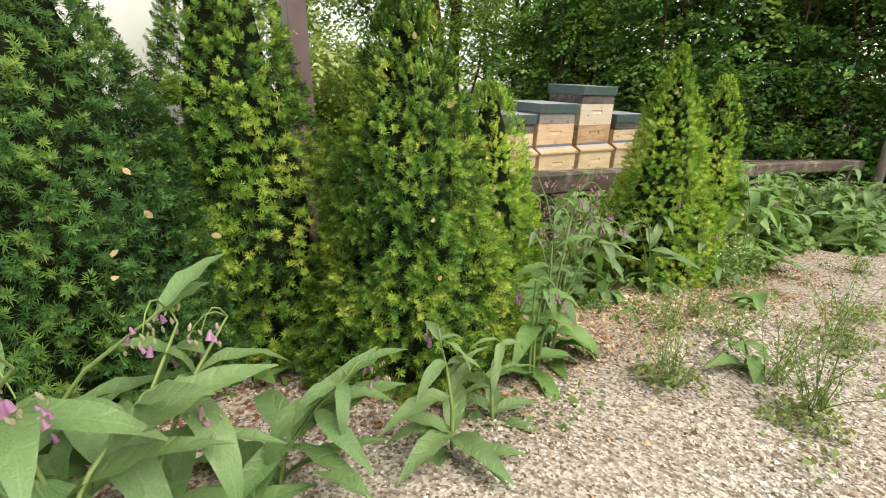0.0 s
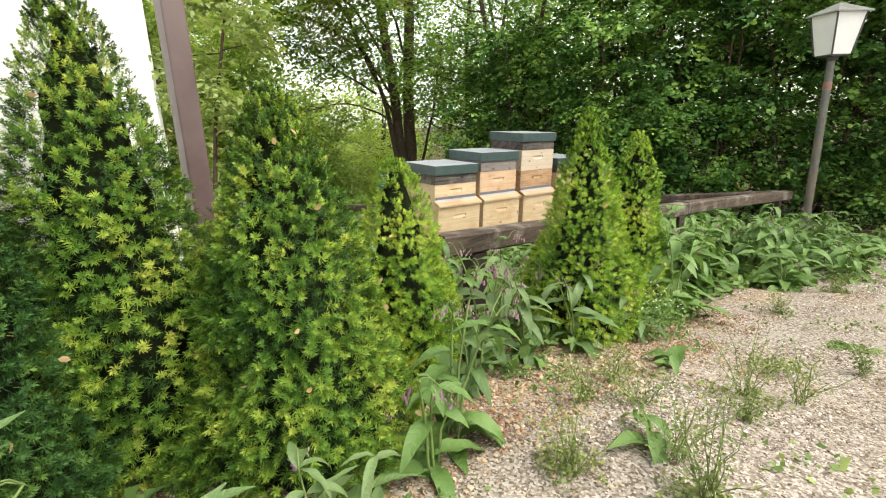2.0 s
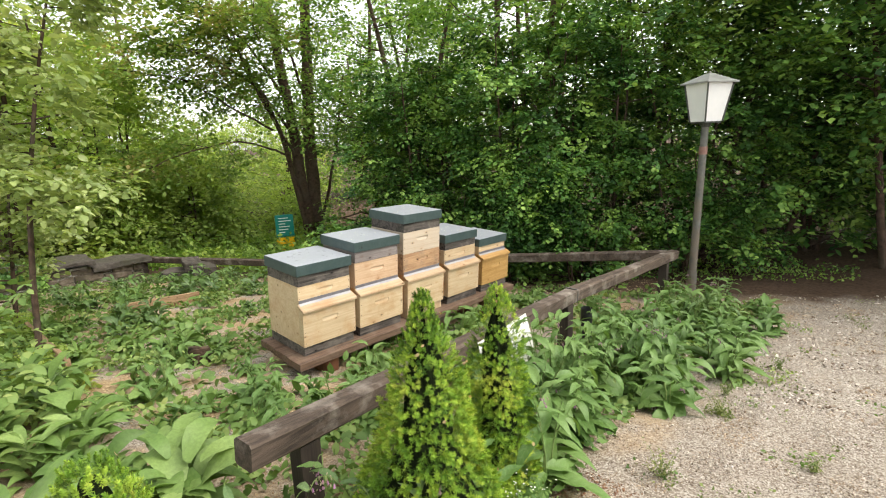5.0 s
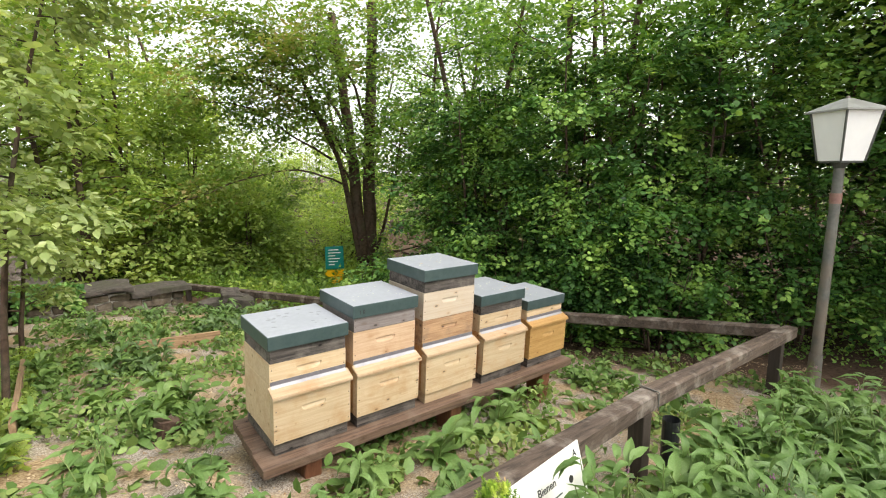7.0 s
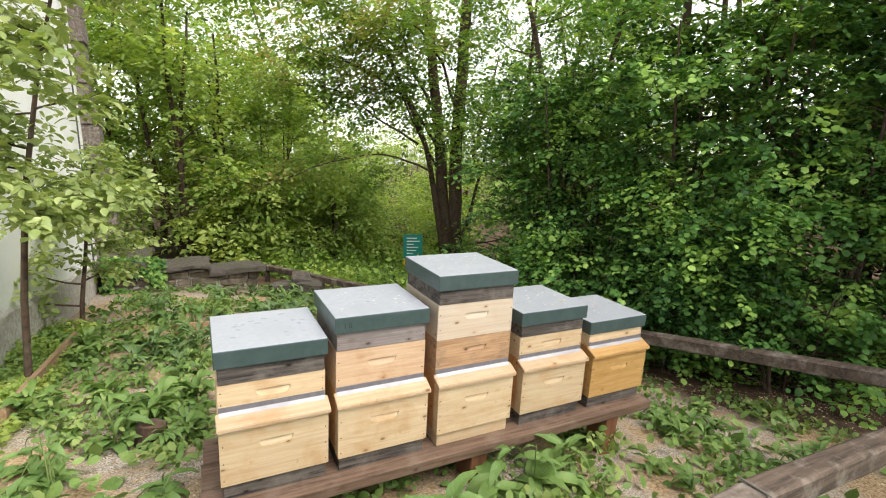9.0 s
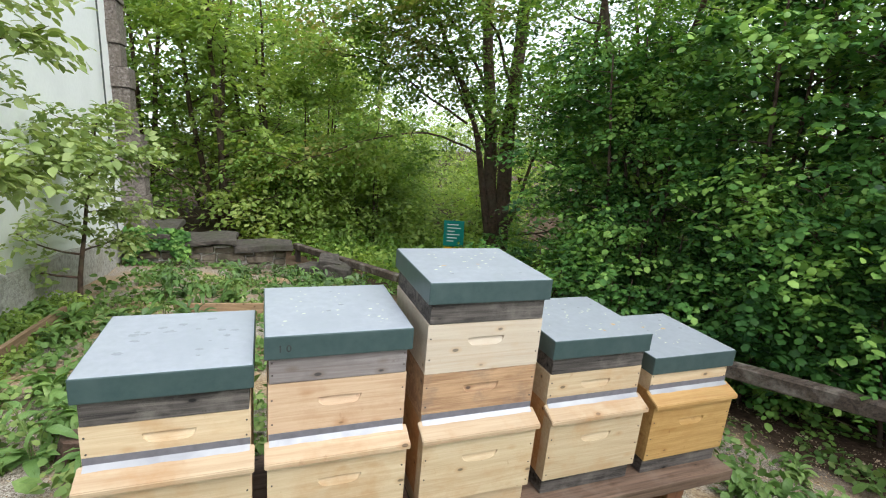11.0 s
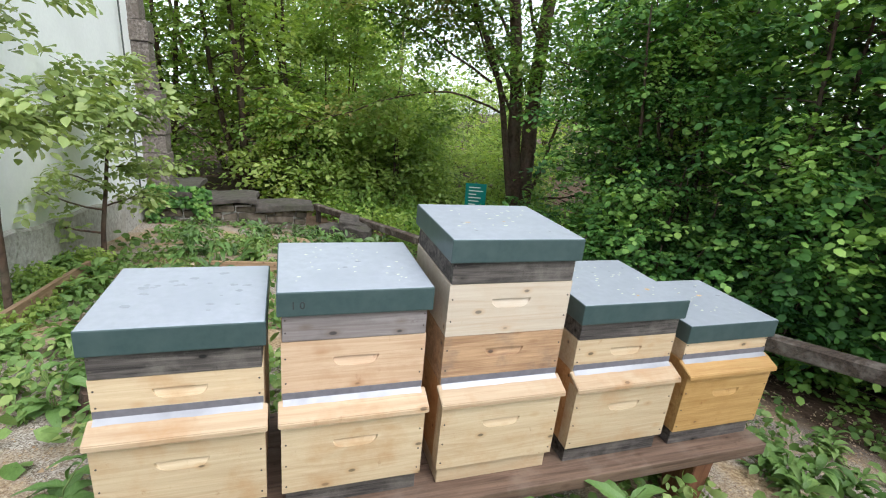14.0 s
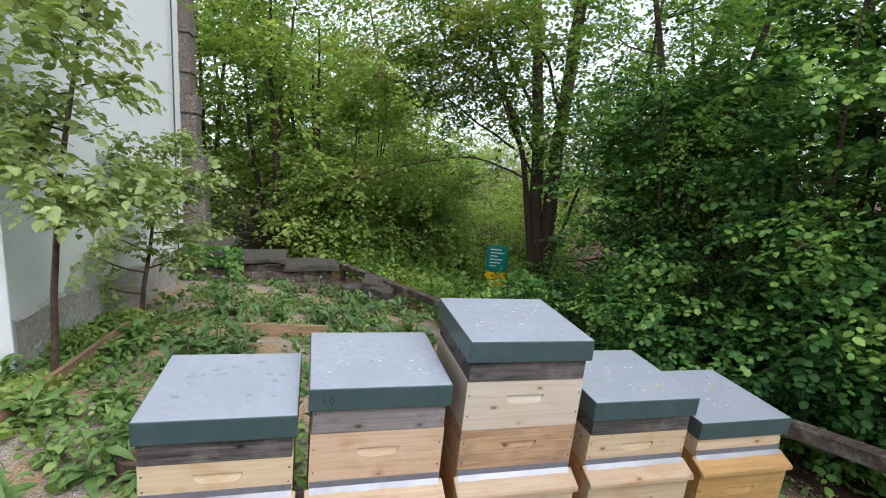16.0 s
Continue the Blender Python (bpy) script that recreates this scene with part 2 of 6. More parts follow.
TWIG = mottled("twig_bark", [(0.3, (0.012, 0.014, 0.008)), (0.7, (0.035, 0.032, 0.018))], 20, 0.9, 0.5)
# near-black: shade in the spruces' depth, put into the colour
CORESHADE = mottled("crown_gap_shade", [(0.3, (0.006, 0.010, 0.004)), (0.7, (0.018, 0.026, 0.009))], 30, 0.95, 0.8, None, None, 0.02, 0.0, 0.1)
STEM = mottled("green_stem", [(0.3, (0.1, 0.16, 0.04)), (0.7, (0.2, 0.27, 0.08))], 20, 0.6, 0.1)
PETAL = leafy("purple_bell", [(0.2, (0.26, 0.1, 0.24)), (0.8, (0.44, 0.24, 0.38))], 0.5, 0.3, 4)
CALYX = leafy("hairy_bud", [(0.2, (0.22, 0.25, 0.12)), (0.8, (0.4, 0.34, 0.24))], 0.7, 0.2, 4)
WHITEPETAL = leafy("white_petal", [(0.2, (0.7, 0.72, 0.66)), (0.8, (0.8, 0.82, 0.78))], 0.6, 0.3, 4)
DRYLEAF = leafy("dry_leaf", [(0.1, (0.38, 0.25, 0.12)), (0.5, (0.52, 0.38, 0.21)), (0.9, (0.32, 0.15, 0.06))], 0.7, 0.25, 5)
NEEDLE = leafy("spruce_needle", [(0.05, (0.032, 0.088, 0.012)), (0.4, (0.105, 0.215, 0.028)), (0.68, (0.25, 0.37, 0.05)), (0.95, (0.48, 0.52, 0.1))], 0.5, 0.18, 4.5, 0.22)
# old needles' darker green, lowered more for the shade between tufts
NEEDLE_OLD_SHADED = leafy("old_needle_shaded", [(0.05, (0.016, 0.042, 0.01)), (0.5, (0.034, 0.078, 0.018)), (0.95, (0.065, 0.13, 0.028))], 0.5, 0.12, 4.5, 0.15)
NEEDLE_YOUNG = leafy("young_spruce_needle", [(0.05, (0.08, 0.17, 0.02)), (0.35, (0.18, 0.33, 0.038)), (0.62, (0.34, 0.49, 0.062)), (0.9, (0.53, 0.6, 0.11))], 0.5, 0.24, 4.5, 0.2)
NEEDLE_BLUE = leafy("blue_green_needle", [(0.05, (0.02, 0.06, 0.016)), (0.4, (0.055, 0.135, 0.032)), (0.7, (0.12, 0.22, 0.045)), (0.95, (0.23, 0.315, 0.062))], 0.5, 0.14, 4.5, 0.2)
COMFREY = leafy("comfrey_leaf", [(0.05, (0.085, 0.165, 0.038)), (0.5, (0.165, 0.28, 0.072)), (0.95, (0.3, 0.42, 0.135))], 0.5, 0.25, 2.0, 0.4, 70)
COMFREY_GREY = leafy("grey_green_leaf", [(0.05, (0.065, 0.125, 0.04)), (0.5, (0.115, 0.2, 0.07)), (0.95, (0.2, 0.29, 0.13))], 0.5, 0.25, 2.0, 0.45, 110)
COMFREY_LEAF = leafy("veined_comfrey_leaf", [(0.05, (0.067, 0.145, 0.034)), (0.5, (0.132, 0.247, 0.063)), (0.95, (0.241, 0.368, 0.115))], 0.48, 0.25, 2.0, 0.5, 0.0, True)
GREY_LEAF = leafy("veined_grey_green_leaf", [(0.05, (0.07, 0.14, 0.045)), (0.5, (0.125, 0.22, 0.075)), (0.95, (0.22, 0.31, 0.135))], 0.5, 0.25, 2.0, 0.5, 0.0, True)
HERB = leafy("garden_herb", [(0.05, (0.075, 0.159, 0.036)), (0.5, (0.163, 0.268, 0.072)), (0.95, (0.350, 0.427, 0.144))], 0.6, 0.3, 0.9)
WEED = leafy("dry_weed", [(0.05, (0.09, 0.14, 0.04)), (0.5, (0.2, 0.26, 0.085)), (0.95, (0.4, 0.39, 0.17))], 0.7, 0.3, 2.5)
MIDLEAF = leafy("bright_woodland_leaf", [(0.1, (0.07, 0.145, 0.035)), (0.5, (0.24, 0.385, 0.09)), (0.95, (0.5, 0.62, 0.17))], 0.42, 0.54, 0.7, 0.25, single=0.4)
WOODLEAF = leafy("woodland_leaf", [(0.1, (0.045, 0.11, 0.034)), (0.5, (0.2, 0.36, 0.09)), (0.95, (0.48, 0.64, 0.18))], 0.42, 0.52, 0.9, 0.22, single=0.3)
HEDGELEAF = leafy("hazel_leaf", [(0.1, (0.02, 0.062, 0.02)), (0.5, (0.098, 0.225, 0.05)), (0.92, (0.4, 0.6, 0.14))], 0.42, 0.3, 1.5, 0.22, single=0.3)
LIGHTLEAF = leafy("sunlit_leaf", [(0.05, (0.16, 0.25, 0.07)), (0.5, (0.36, 0.49, 0.14)), (0.95, (0.62, 0.7, 0.25))], 0.45, 0.58, 0.7, 0.28, single=0.4)
REDLEAF = leafy("maple_leaf", [(0.05, (0.11, 0.2, 0.055)), (0.55, (0.26, 0.4, 0.1)), (0.95, (0.44, 0.36, 0.17))], 0.42, 0.58, 0.5, 0.25)
PEARLEAF = leafy("pear_leaf", [(0.05, (0.17, 0.25, 0.08)), (0.5, (0.35, 0.44, 0.16)), (0.95, (0.6, 0.66, 0.33))], 0.38, 0.42, 0.8, 0.5)


def ground_mat(nt, b):
    p = coords(nt, (1, 1, 1), "Position")
    v = node(nt, "ShaderNodeTexVoronoi", Scale=150.0)
    nt.links.new(p, v.inputs["Vector"])
    grit = ramp(nt, v.outputs["Color"], [(0.15, (0.13, 0.1, 0.078)), (0.5, (0.33, 0.285, 0.24)), (0.85, (0.56, 0.52, 0.47))])
    chips = ramp(nt, noise_tex(nt, p, 55, 5), [(0.3, (0.17, 0.1, 0.055)), (0.55, (0.42, 0.31, 0.19)), (0.75, (0.6, 0.48, 0.32))])
    earth = ramp(nt, noise_tex(nt, p, 22, 6), [(0.3, (0.05, 0.03, 0.02)), (0.7, (0.15, 0.097, 0.068))])
    sep = nt.nodes.new("ShaderNodeSeparateXYZ")
    nt.links.new(p, sep.inputs[0])
    big = noise_tex(nt, p, 1.7, 4)

    def line(a, bb, c, soft):
        """0 to 1 across the line a x + b y + c = 0, with a ragged edge."""
        m1 = nt.nodes.new("ShaderNodeMath"); m1.operation = "MULTIPLY"; m1.inputs[1].default_value = a
        m2 = nt.nodes.new("ShaderNodeMath"); m2.operation = "MULTIPLY_ADD"; m2.inputs[1].default_value = bb
        m3 = nt.nodes.new("ShaderNodeMath"); m3.operation = "MULTIPLY_ADD"; m3.inputs[1].default_value = 1.6; m3.inputs[2].default_value = c - 0.8
        m4 = nt.nodes.new("ShaderNodeMath"); m4.operation = "ADD"
        nt.links.new(sep.outputs[0], m1.inputs[0])
        nt.links.new(sep.outputs[1], m2.inputs[0])
        nt.links.new(m1.outputs[0], m2.inputs[2])
        nt.links.new(big, m3.inputs[0])
        nt.links.new(m2.outputs[0], m4.inputs[0])
        nt.links.new(m3.outputs[0], m4.inputs[1])
        mr = nt.nodes.new("ShaderNodeMapRange")
        mr.inputs[1].default_value, mr.inputs[2].default_value = -soft, soft
        nt.links.new(m4.outputs[0], mr.inputs[0])
        return mr.outputs[0]

    bed = mix(nt, ramp(nt, noise_tex(nt, p, 2.3, 5), [(0.42, (0, 0, 0)), (0.62, (1, 1, 1))]), chips, grit)
    col = mix(nt, line(0.03, 1.0, 2.5, 0.25), grit, bed)
    col = mix(nt, line(0.93, 0.36, -3.0, 0.3), col, earth)
    col = mix(nt, line(0.0, 1.0, -7.5, 0.8), col, earth)
    col = mix(nt, 0.5, col, ramp(nt, big, [(0.3, (0.6, 0.55, 0.5)), (0.7, (1, 1, 1))]), "MULTIPLY")
    nt.links.new(col, b.inputs["Base Color"])
    b.inputs["Roughness"].default_value = 0.95
    b.inputs["Specular IOR Level"].default_value = 0.2
    bump(nt, b, v.outputs["Distance"], 0.35, 0.008)


GROUND = material("gravel_and_earth", ground_mat)


def pebble_mat(nt, b):
    g = nt.nodes.new("ShaderNodeNewGeometry")
    col = ramp(nt, g.outputs["Random Per Island"], [(0.0, (0.12, 0.08, 0.055)), (0.2, (0.36, 0.29, 0.225)), (0.42, (0.55, 0.5, 0.44)), (0.62, (0.24, 0.22, 0.205)), (0.8, (0.66, 0.61, 0.55)), (1.0, (0.85, 0.82, 0.78))])
    p = coords(nt, (1, 1, 1), "Position")
    col = mix(nt, 0.3, col, ramp(nt, noise_tex(nt, p, 160, 3), [(0.3, (0.6, 0.5, 0.42)), (0.7, (1, 1, 1))]), "MULTIPLY")
    tan = ramp(nt, noise_tex(nt, p, 1.9, 5, 0.65), [(0.38, (0.74, 0.61, 0.47)), (0.47, (0.82, 0.77, 0.71)), (0.6, (0.95, 0.94, 0.94))])
    col = mix(nt, 1.0, col, tan, "MULTIPLY")
    nt.links.new(col, b.inputs["Base Color"])
    b.inputs["Roughness"].default_value = 0.85
    b.inputs["Specular IOR Level"].default_value = 0.25


PEBBLE = material("crushed_stone", pebble_mat)
REDCHIP = leafy("red_bark_chip", [(0.05, (0.1, 0.045, 0.028)), (0.5, (0.22, 0.115, 0.07)), (0.95, (0.42, 0.28, 0.17))], 0.9, 0.02, 1.5, 0.2)
OCHRE = leafy("ochre_litter", [(0.05, (0.2, 0.115, 0.06)), (0.5, (0.42, 0.3, 0.18)), (0.95, (0.65, 0.53, 0.38))], 0.9, 0.02, 1.5, 0.2)
CHIP = leafy("bark_chip", [(0.05, (0.22, 0.12, 0.065)), (0.5, (0.44, 0.32, 0.2)), (0.95, (0.66, 0.54, 0.38))], 0.9, 0.02, 1.5, 0.2)


# ---------------------------------------------------------------- mesh helpers
def raw_mesh(name, verts, faces, mat, smooth=False):
    """A mesh from arrays; all faces have the same number of corners."""
    me = bpy.data.meshes.new(name)
    verts, faces = np.asarray(verts, np.float32), np.asarray(faces, np.int32)
    m, k = faces.shape
    me.vertices.add(len(verts))
    me.vertices.foreach_set("co", verts.ravel())
    me.loops.add(m * k)
    me.loops.foreach_set("vertex_index", faces.ravel())
    me.polygons.add(m)
    me.polygons.foreach_set("loop_start", np.arange(0, m * k, k, dtype=np.int32))
    if smooth:
        me.polygons.foreach_set("use_smooth", np.ones(m, bool))
    me.update(calc_edges=True)
    me.validate()
    me.materials.append(mat)
    return me


def under(ob, parent, label=""):
    if parent is not None:
        ob.parent = parent
    return tagged(ob, label)


def part(name, bm, mat, parent, label=""):
    """Links a bmesh as one mesh object under a thing or a part."""
    me = bpy.data.meshes.new(name)
    bmesh.ops.recalc_face_normals(bm, faces=bm.faces)
    bm.to_mesh(me)
    bm.free()
    me.materials.append(mat)
    return under(new(name, me), parent, label)


def box(x0, y0, z0, x1, y1, z1, bevel=0.004, bm=None):
    bm = bm or bmesh.new()
    r = bmesh.ops.create_cube(bm, size=1)
    vs = r["verts"]
    for v in vs:
        v.co = Vector(((x0 + x1) / 2 + v.co.x * (x1 - x0), (y0 + y1) / 2 + v.co.y * (y1 - y0), (z0 + z1) / 2 + v.co.z * (z1 - z0)))
    if bevel:
        es = {e for v in vs for e in v.link_edges}
        bmesh.ops.bevel(bm, geom=list(es), offset=bevel, segments=2, affect="EDGES", profile=0.6)
    return bm


def cyl(p, q, r0, r1, sides=16, bm=None):
    bm = bm or bmesh.new()
    p, q = Vector(p), Vector(q)
    m = Matrix.Translation((p + q) / 2) @ (q - p).to_track_quat("Z", "Y").to_matrix().to_4x4()
    bmesh.ops.create_cone(bm, cap_ends=True, segments=sides, radius1=r0, radius2=r1, depth=(q - p).length, matrix=m)
    return bm


def tube(points, radii, sides=7):
    """Vertices and quads of a round limb along points."""
    points = np.asarray(points, float)
    t = np.gradient(points, axis=0)
    t /= np.linalg.norm(t, axis=1)[:, None] + 1e-9
    ref = np.where(np.abs(t[:, 2:3]) > 0.9, [[1.0, 0, 0]], [[0, 0, 1.0]])
    u = np.cross(t, ref)
    u /= np.linalg.norm(u, axis=1)[:, None] + 1e-9
    w = np.cross(t, u)
    a = np.linspace(0, 2 * np.pi, sides, endpoint=False)
    ring = u[:, None] * np.cos(a)[None, :, None] + w[:, None] * np.sin(a)[None, :, None]
    v = points[:, None] + ring * np.asarray(radii)[:, None, None]
    n = len(points)
    i, j = np.meshgrid(np.arange(n - 1), np.arange(sides), indexing="ij")
    k = (j + 1) % sides
    f = np.stack([i * sides + j, i * sides + k, (i + 1) * sides + k, (i + 1) * sides + j], -1).reshape(-1, 4)
    return v.reshape(-1, 3), f


def joined(pieces):
    vs, fs, at = [], [], 0
    for v, f in pieces:
        vs.append(v)
        fs.append(f + at)
        at += len(v)
    return np.concatenate(vs), np.concatenate(fs)


LEAF4 = (np.array([(0, 0, 0), (0.45, 0.34, 0.05), (1, 0, -0.06), (0.45, -0.34, 0.05)]), np.array([(0, 1, 2), (0, 2, 3)]))
LEAF7 = (np.array([(0, 0, 0), (0.3, 0.3, 0.05), (0.7, 0.27, 0.03), (1, 0, -0.1), (0.7, -0.27, 0.03), (0.3, -0.3, 0.05), (0.5, 0, 0)]),
         np.array([(0, 6, 1), (1, 6, 2), (2, 6, 3), (3, 6, 4), (4, 6, 5), (5, 6, 0)]))
LEAF6 = (np.array([(0, 0, 0), (0.3, 0.3, 0.06), (0.72, 0.26, 0.02), (1, 0, -0.1), (0.72, -0.26, 0.02), (0.3, -0.3, 0.06)]), np.array([(0, 1, 5), (1, 2, 5), (2, 4, 5), (2, 3, 4)]))
ROUND = (np.array([(0, 0, 0), (0.22, 0.34, 0.05), (0.68, 0.38, 0.02), (1, 0, -0.12), (0.68, -0.38, 0.02), (0.22, -0.34, 0.05)]), np.array([(0, 1, 5), (1, 2, 5), (2, 4, 5), (2, 3, 4)]))


OVAL = (np.array([(0, 0, 0), (0.12, 0.17, 0.04), (0.35, 0.31, 0.07), (0.62, 0.29, 0.05), (0.84, 0.15, -0.02), (1, 0, -0.13), (0.84, -0.15, -0.02), (0.62, -0.29, 0.05), (0.35, -0.31, 0.07), (0.12, -0.17, 0.04), (0.5, 0, 0)]),
        np.array([(a, (a + 1) % 10, 10) for a in range(10)]))


def scatter_leaves(rng, at, size, template, flat=0.7, along=None, droop=0.25, up=None):
    """Leaves of a template at places; flat: how level they lie."""
    n = len(at)
    lean = np.array([0, 0, 1.0]) if up is None else up
    up = rng.normal(size=(n, 3)) * (1 - flat) + lean * flat
    up /= np.linalg.norm(up, axis=1)[:, None]
    if along is None:
        along = rng.normal(size=(n, 3))
    along = along - (along * up).sum(1)[:, None] * up
    along /= np.linalg.norm(along, axis=1)[:, None] + 1e-9
    along = along - np.array([0, 0, droop]) * rng.random((n, 1))
    along /= np.linalg.norm(along, axis=1)[:, None]
    side = np.cross(up, along)
    side /= np.linalg.norm(side, axis=1)[:, None] + 1e-9
    up = np.cross(along, side)
    tv, tf = template
    s = np.asarray(size).reshape(-1, 1, 1) * np.ones((n, 1, 1))
    v = at[:, None] + s * (tv[None, :, 0:1] * along[:, None] + tv[None, :, 1:2] * side[:, None] + tv[None, :, 2:3] * up[:, None])
    f = tf[None] + (np.arange(n) * len(tv))[:, None, None]
    return v.reshape(-1, 3), f.reshape(-1, tf.shape[1])


def sprays(rng, spots, count, per, length, size, template, clump, squash, droop=0.25):
    """Leafy twigs that fan outwards: each carries its leaves alternately to both sides, lying in one sheet."""
    c = rng.integers(0, len(spots), count)
    o = spots[c] + rng.normal(size=(count, 3)) * clump * np.array([1, 1, squash])
    d = spots[c] * np.array([1, 1, 0])
    d /= np.linalg.norm(d, axis=1)[:, None] + 0.2
    d = d + rng.normal(size=(count, 3)) * (0.6, 0.6, 0.12)
    d[:, 2] += rng.uniform(-0.35, 0.25, count)
    d /= np.linalg.norm(d, axis=1)[:, None]
    s = np.cross(np.array([0, 0, 1.0]), d) + rng.normal(size=(count, 3)) * 0.22
    s /= np.linalg.norm(s, axis=1)[:, None] + 1e-9
    nrm = np.cross(d, s)
    t = (np.arange(per) + 0.5) / per
    L = length * (0.6 + 0.7 * rng.random(count))
    at = o[:, None] + d[:, None] * (L[:, None] * t[None])[..., None]
    at[..., 2] -= droop * L[:, None] * t[None] ** 2
    sign = np.where(np.arange(per) % 2 == 0, 1.0, -1.0)
    sign[-1] = 0.1
    along = d[:, None] * 0.6 + s[:, None] * sign[None, :, None] + rng.normal(size=(count, per, 3)) * 0.22
    at = (at + 0.08 * size * rng.normal(size=at.shape)).reshape(-1, 3)
    up = np.repeat(nrm, per, 0)
    n = count * per
    return scatter_leaves(rng, at, size * (0.6 + 0.6 * rng.random(n)), template, 0.78, along.reshape(-1, 3), 0.45, up)


def ground_z(x, y):
    """The garden falls away to the back and to the right, and levels out far off."""
    cx = 9 * np.tanh((np.asarray(x, float) + 0.0) / 9)
    cy = 14 * np.tanh(np.asarray(y, float) / 14)
    return 0.13 - 0.105 * cx - 0.095 * cy


def gz(x, y):
    return float(ground_z(x, y))


# ---------------------------------------------------------------- ground
def build_ground():
    xs = np.unique(np.concatenate([np.linspace(-300, -12, 10), np.linspace(-12, 16, 140), np.linspace(16, 300, 10)]))
    ys = np.unique(np.concatenate([np.linspace(-300, -8, 10), np.linspace(-8, 20, 140), np.linspace(20, 300, 10)]))
    X, Y = np.meshgrid(xs, ys, indexing="ij")
    Z = ground_z(X, Y)
    for i in range(X.shape[0]):
        for j in range(X.shape[1]):
            if abs(X[i, j]) < 16 and abs(Y[i, j]) < 20:
                Z[i, j] += 0.05 * noise.noise((X[i, j] * 0.9, Y[i, j] * 0.9, 0)) + 0.02 * noise.noise((X[i, j] * 3.3, Y[i, j] * 3.3, 4))
    V = np.stack([X, Y, Z], -1).reshape(-1, 3)
    n = len(ys)
    i, j = np.meshgrid(np.arange(len(xs) - 1), np.arange(n - 1), indexing="ij")
    F = np.stack([i * n + j, (i + 1) * n + j, (i + 1) * n + j + 1, i * n + j + 1], -1).reshape(-1, 4)
    ob = new("ground", raw_mesh("ground", V, F, GROUND, True))
    tagged(ob, "sloping garden ground of gravel, bark chips and bare earth", "ground", kind="structure")


build_ground()


def pebbles(name, label, rng, pts, smin, smax, mat, flat=0.6):
    """Loose broken stones lying on the ground, one mesh."""
    n = len(pts)
    tv = np.array([(1, 0, -0.25), (0.1, 0.8, -0.25), (-0.9, 0.15, -0.25), (0, -0.85, -0.25), (0.1, 0.05, 0.75)])
    tf = np.array([(0, 1, 4), (1, 2, 4), (2, 3, 4), (3, 0, 4)])
    s = smin + (smax - smin) * rng.random(n) ** 2.5
    v = tv[None] * (1 + 0.4 * rng.normal(size=(n, 5, 3)).clip(-1.6, 1.6)) * s[:, None, None]
    # a random turn of each stone
    q = rng.normal(size=(n, 4))
    q[:, 1:3] *= 0.45 * flat
    q /= np.linalg.norm(q, axis=1)[:, None]
    w, x, y, z = q.T
    rot = np.stack([1 - 2 * (y * y + z * z), 2 * (x * y - z * w), 2 * (x * z + y * w), 2 * (x * y + z * w), 1 - 2 * (x * x + z * z), 2 * (y * z - x * w), 2 * (x * z - y * w), 2 * (y * z + x * w), 1 - 2 * (x * x + y * y)], -1).reshape(n, 3, 3)
    v = np.einsum("nij,nkj->nki", rot, v)
    v[:, :, 2] *= 0.75
    V = v + pts[:, None]
    F = tf[None] + (np.arange(n) * 5)[:, None, None]
    ob = new(name, raw_mesh(name, V.reshape(-1, 3), F.reshape(-1, 3), mat))
    tagged(ob, label, "gravel", kind="stuff")
    return ob


def on_ground(rng, n, x0, x1, y0, y1, lift=0.0):
    x, y = x0 + (x1 - x0) * rng.random(n), y0 + (y1 - y0) * rng.random(n)
    z = ground_z(x, y)
    z += np.array([0.05 * noise.noise((a * 0.9, b * 0.9, 0)) + 0.02 * noise.noise((a * 3.3, b * 3.3, 4)) for a, b in zip(x, y)]) + lift
    return np.stack([x, y, z], -1)


R = np.random.default_rng(11)
near = on_ground(R, 76000, -4.3, 0.5, -4.0, -1.9)
near = near[near[:, 1] < -2.42 + 0.3 * R.random(len(near))]
pebbles("gravel", "pale crushed limestone gravel of the path", R, near, 0.0026, 0.0078, PEBBLE)
far = on_ground(R, 24000, 0.5, 6.0, -4.8, -2.2)
far = far[far[:, 0] + 0.4 * far[:, 1] + 0.9 * R.random(len(far)) < 3.6]
pebbles("gravel", "pale crushed limestone gravel further along the path", R, far, 0.006, 0.018, PEBBLE)
chips = on_ground(R, 18000, -4.6, -1.0, -2.75, -1.6, 0.004)
pebbles("bark_chips", "brown bark chips and dry bits under the spruces", R, chips, 0.003, 0.009, REDCHIP, 0.25)
litter = on_ground(R, 9000, -3.5, -1.6, -3.1, -2.2, 0.006)
litter = litter[litter[:, 1] > -2.5 - 0.6 * R.random(len(litter)) ** 2]
pebbles("leaf_litter", "ochre leaf litter and bark bits strewn over the gravel", R, litter, 0.003, 0.01, OCHRE, 0.3)
side = on_ground(R, 9000, 1.5, 5.2, -1.4, 3.0)
pebbles("gravel", "scattered gravel and bark by the woodland path", R, side, 0.005, 0.014, CHIP, 0.4)
mulch = on_ground(R, 22000, -2.6, 3.2, -1.5, 6.0)
pebbles("bark_chips", "bark chips and gravel between the garden herbs", R, mulch, 0.005, 0.014, CHIP, 0.4)


# ---------------------------------------------------------------- beehives on their bench
BENCH = pose(0.248, -0.06, 0.386, 2.4, 1.4, 0)


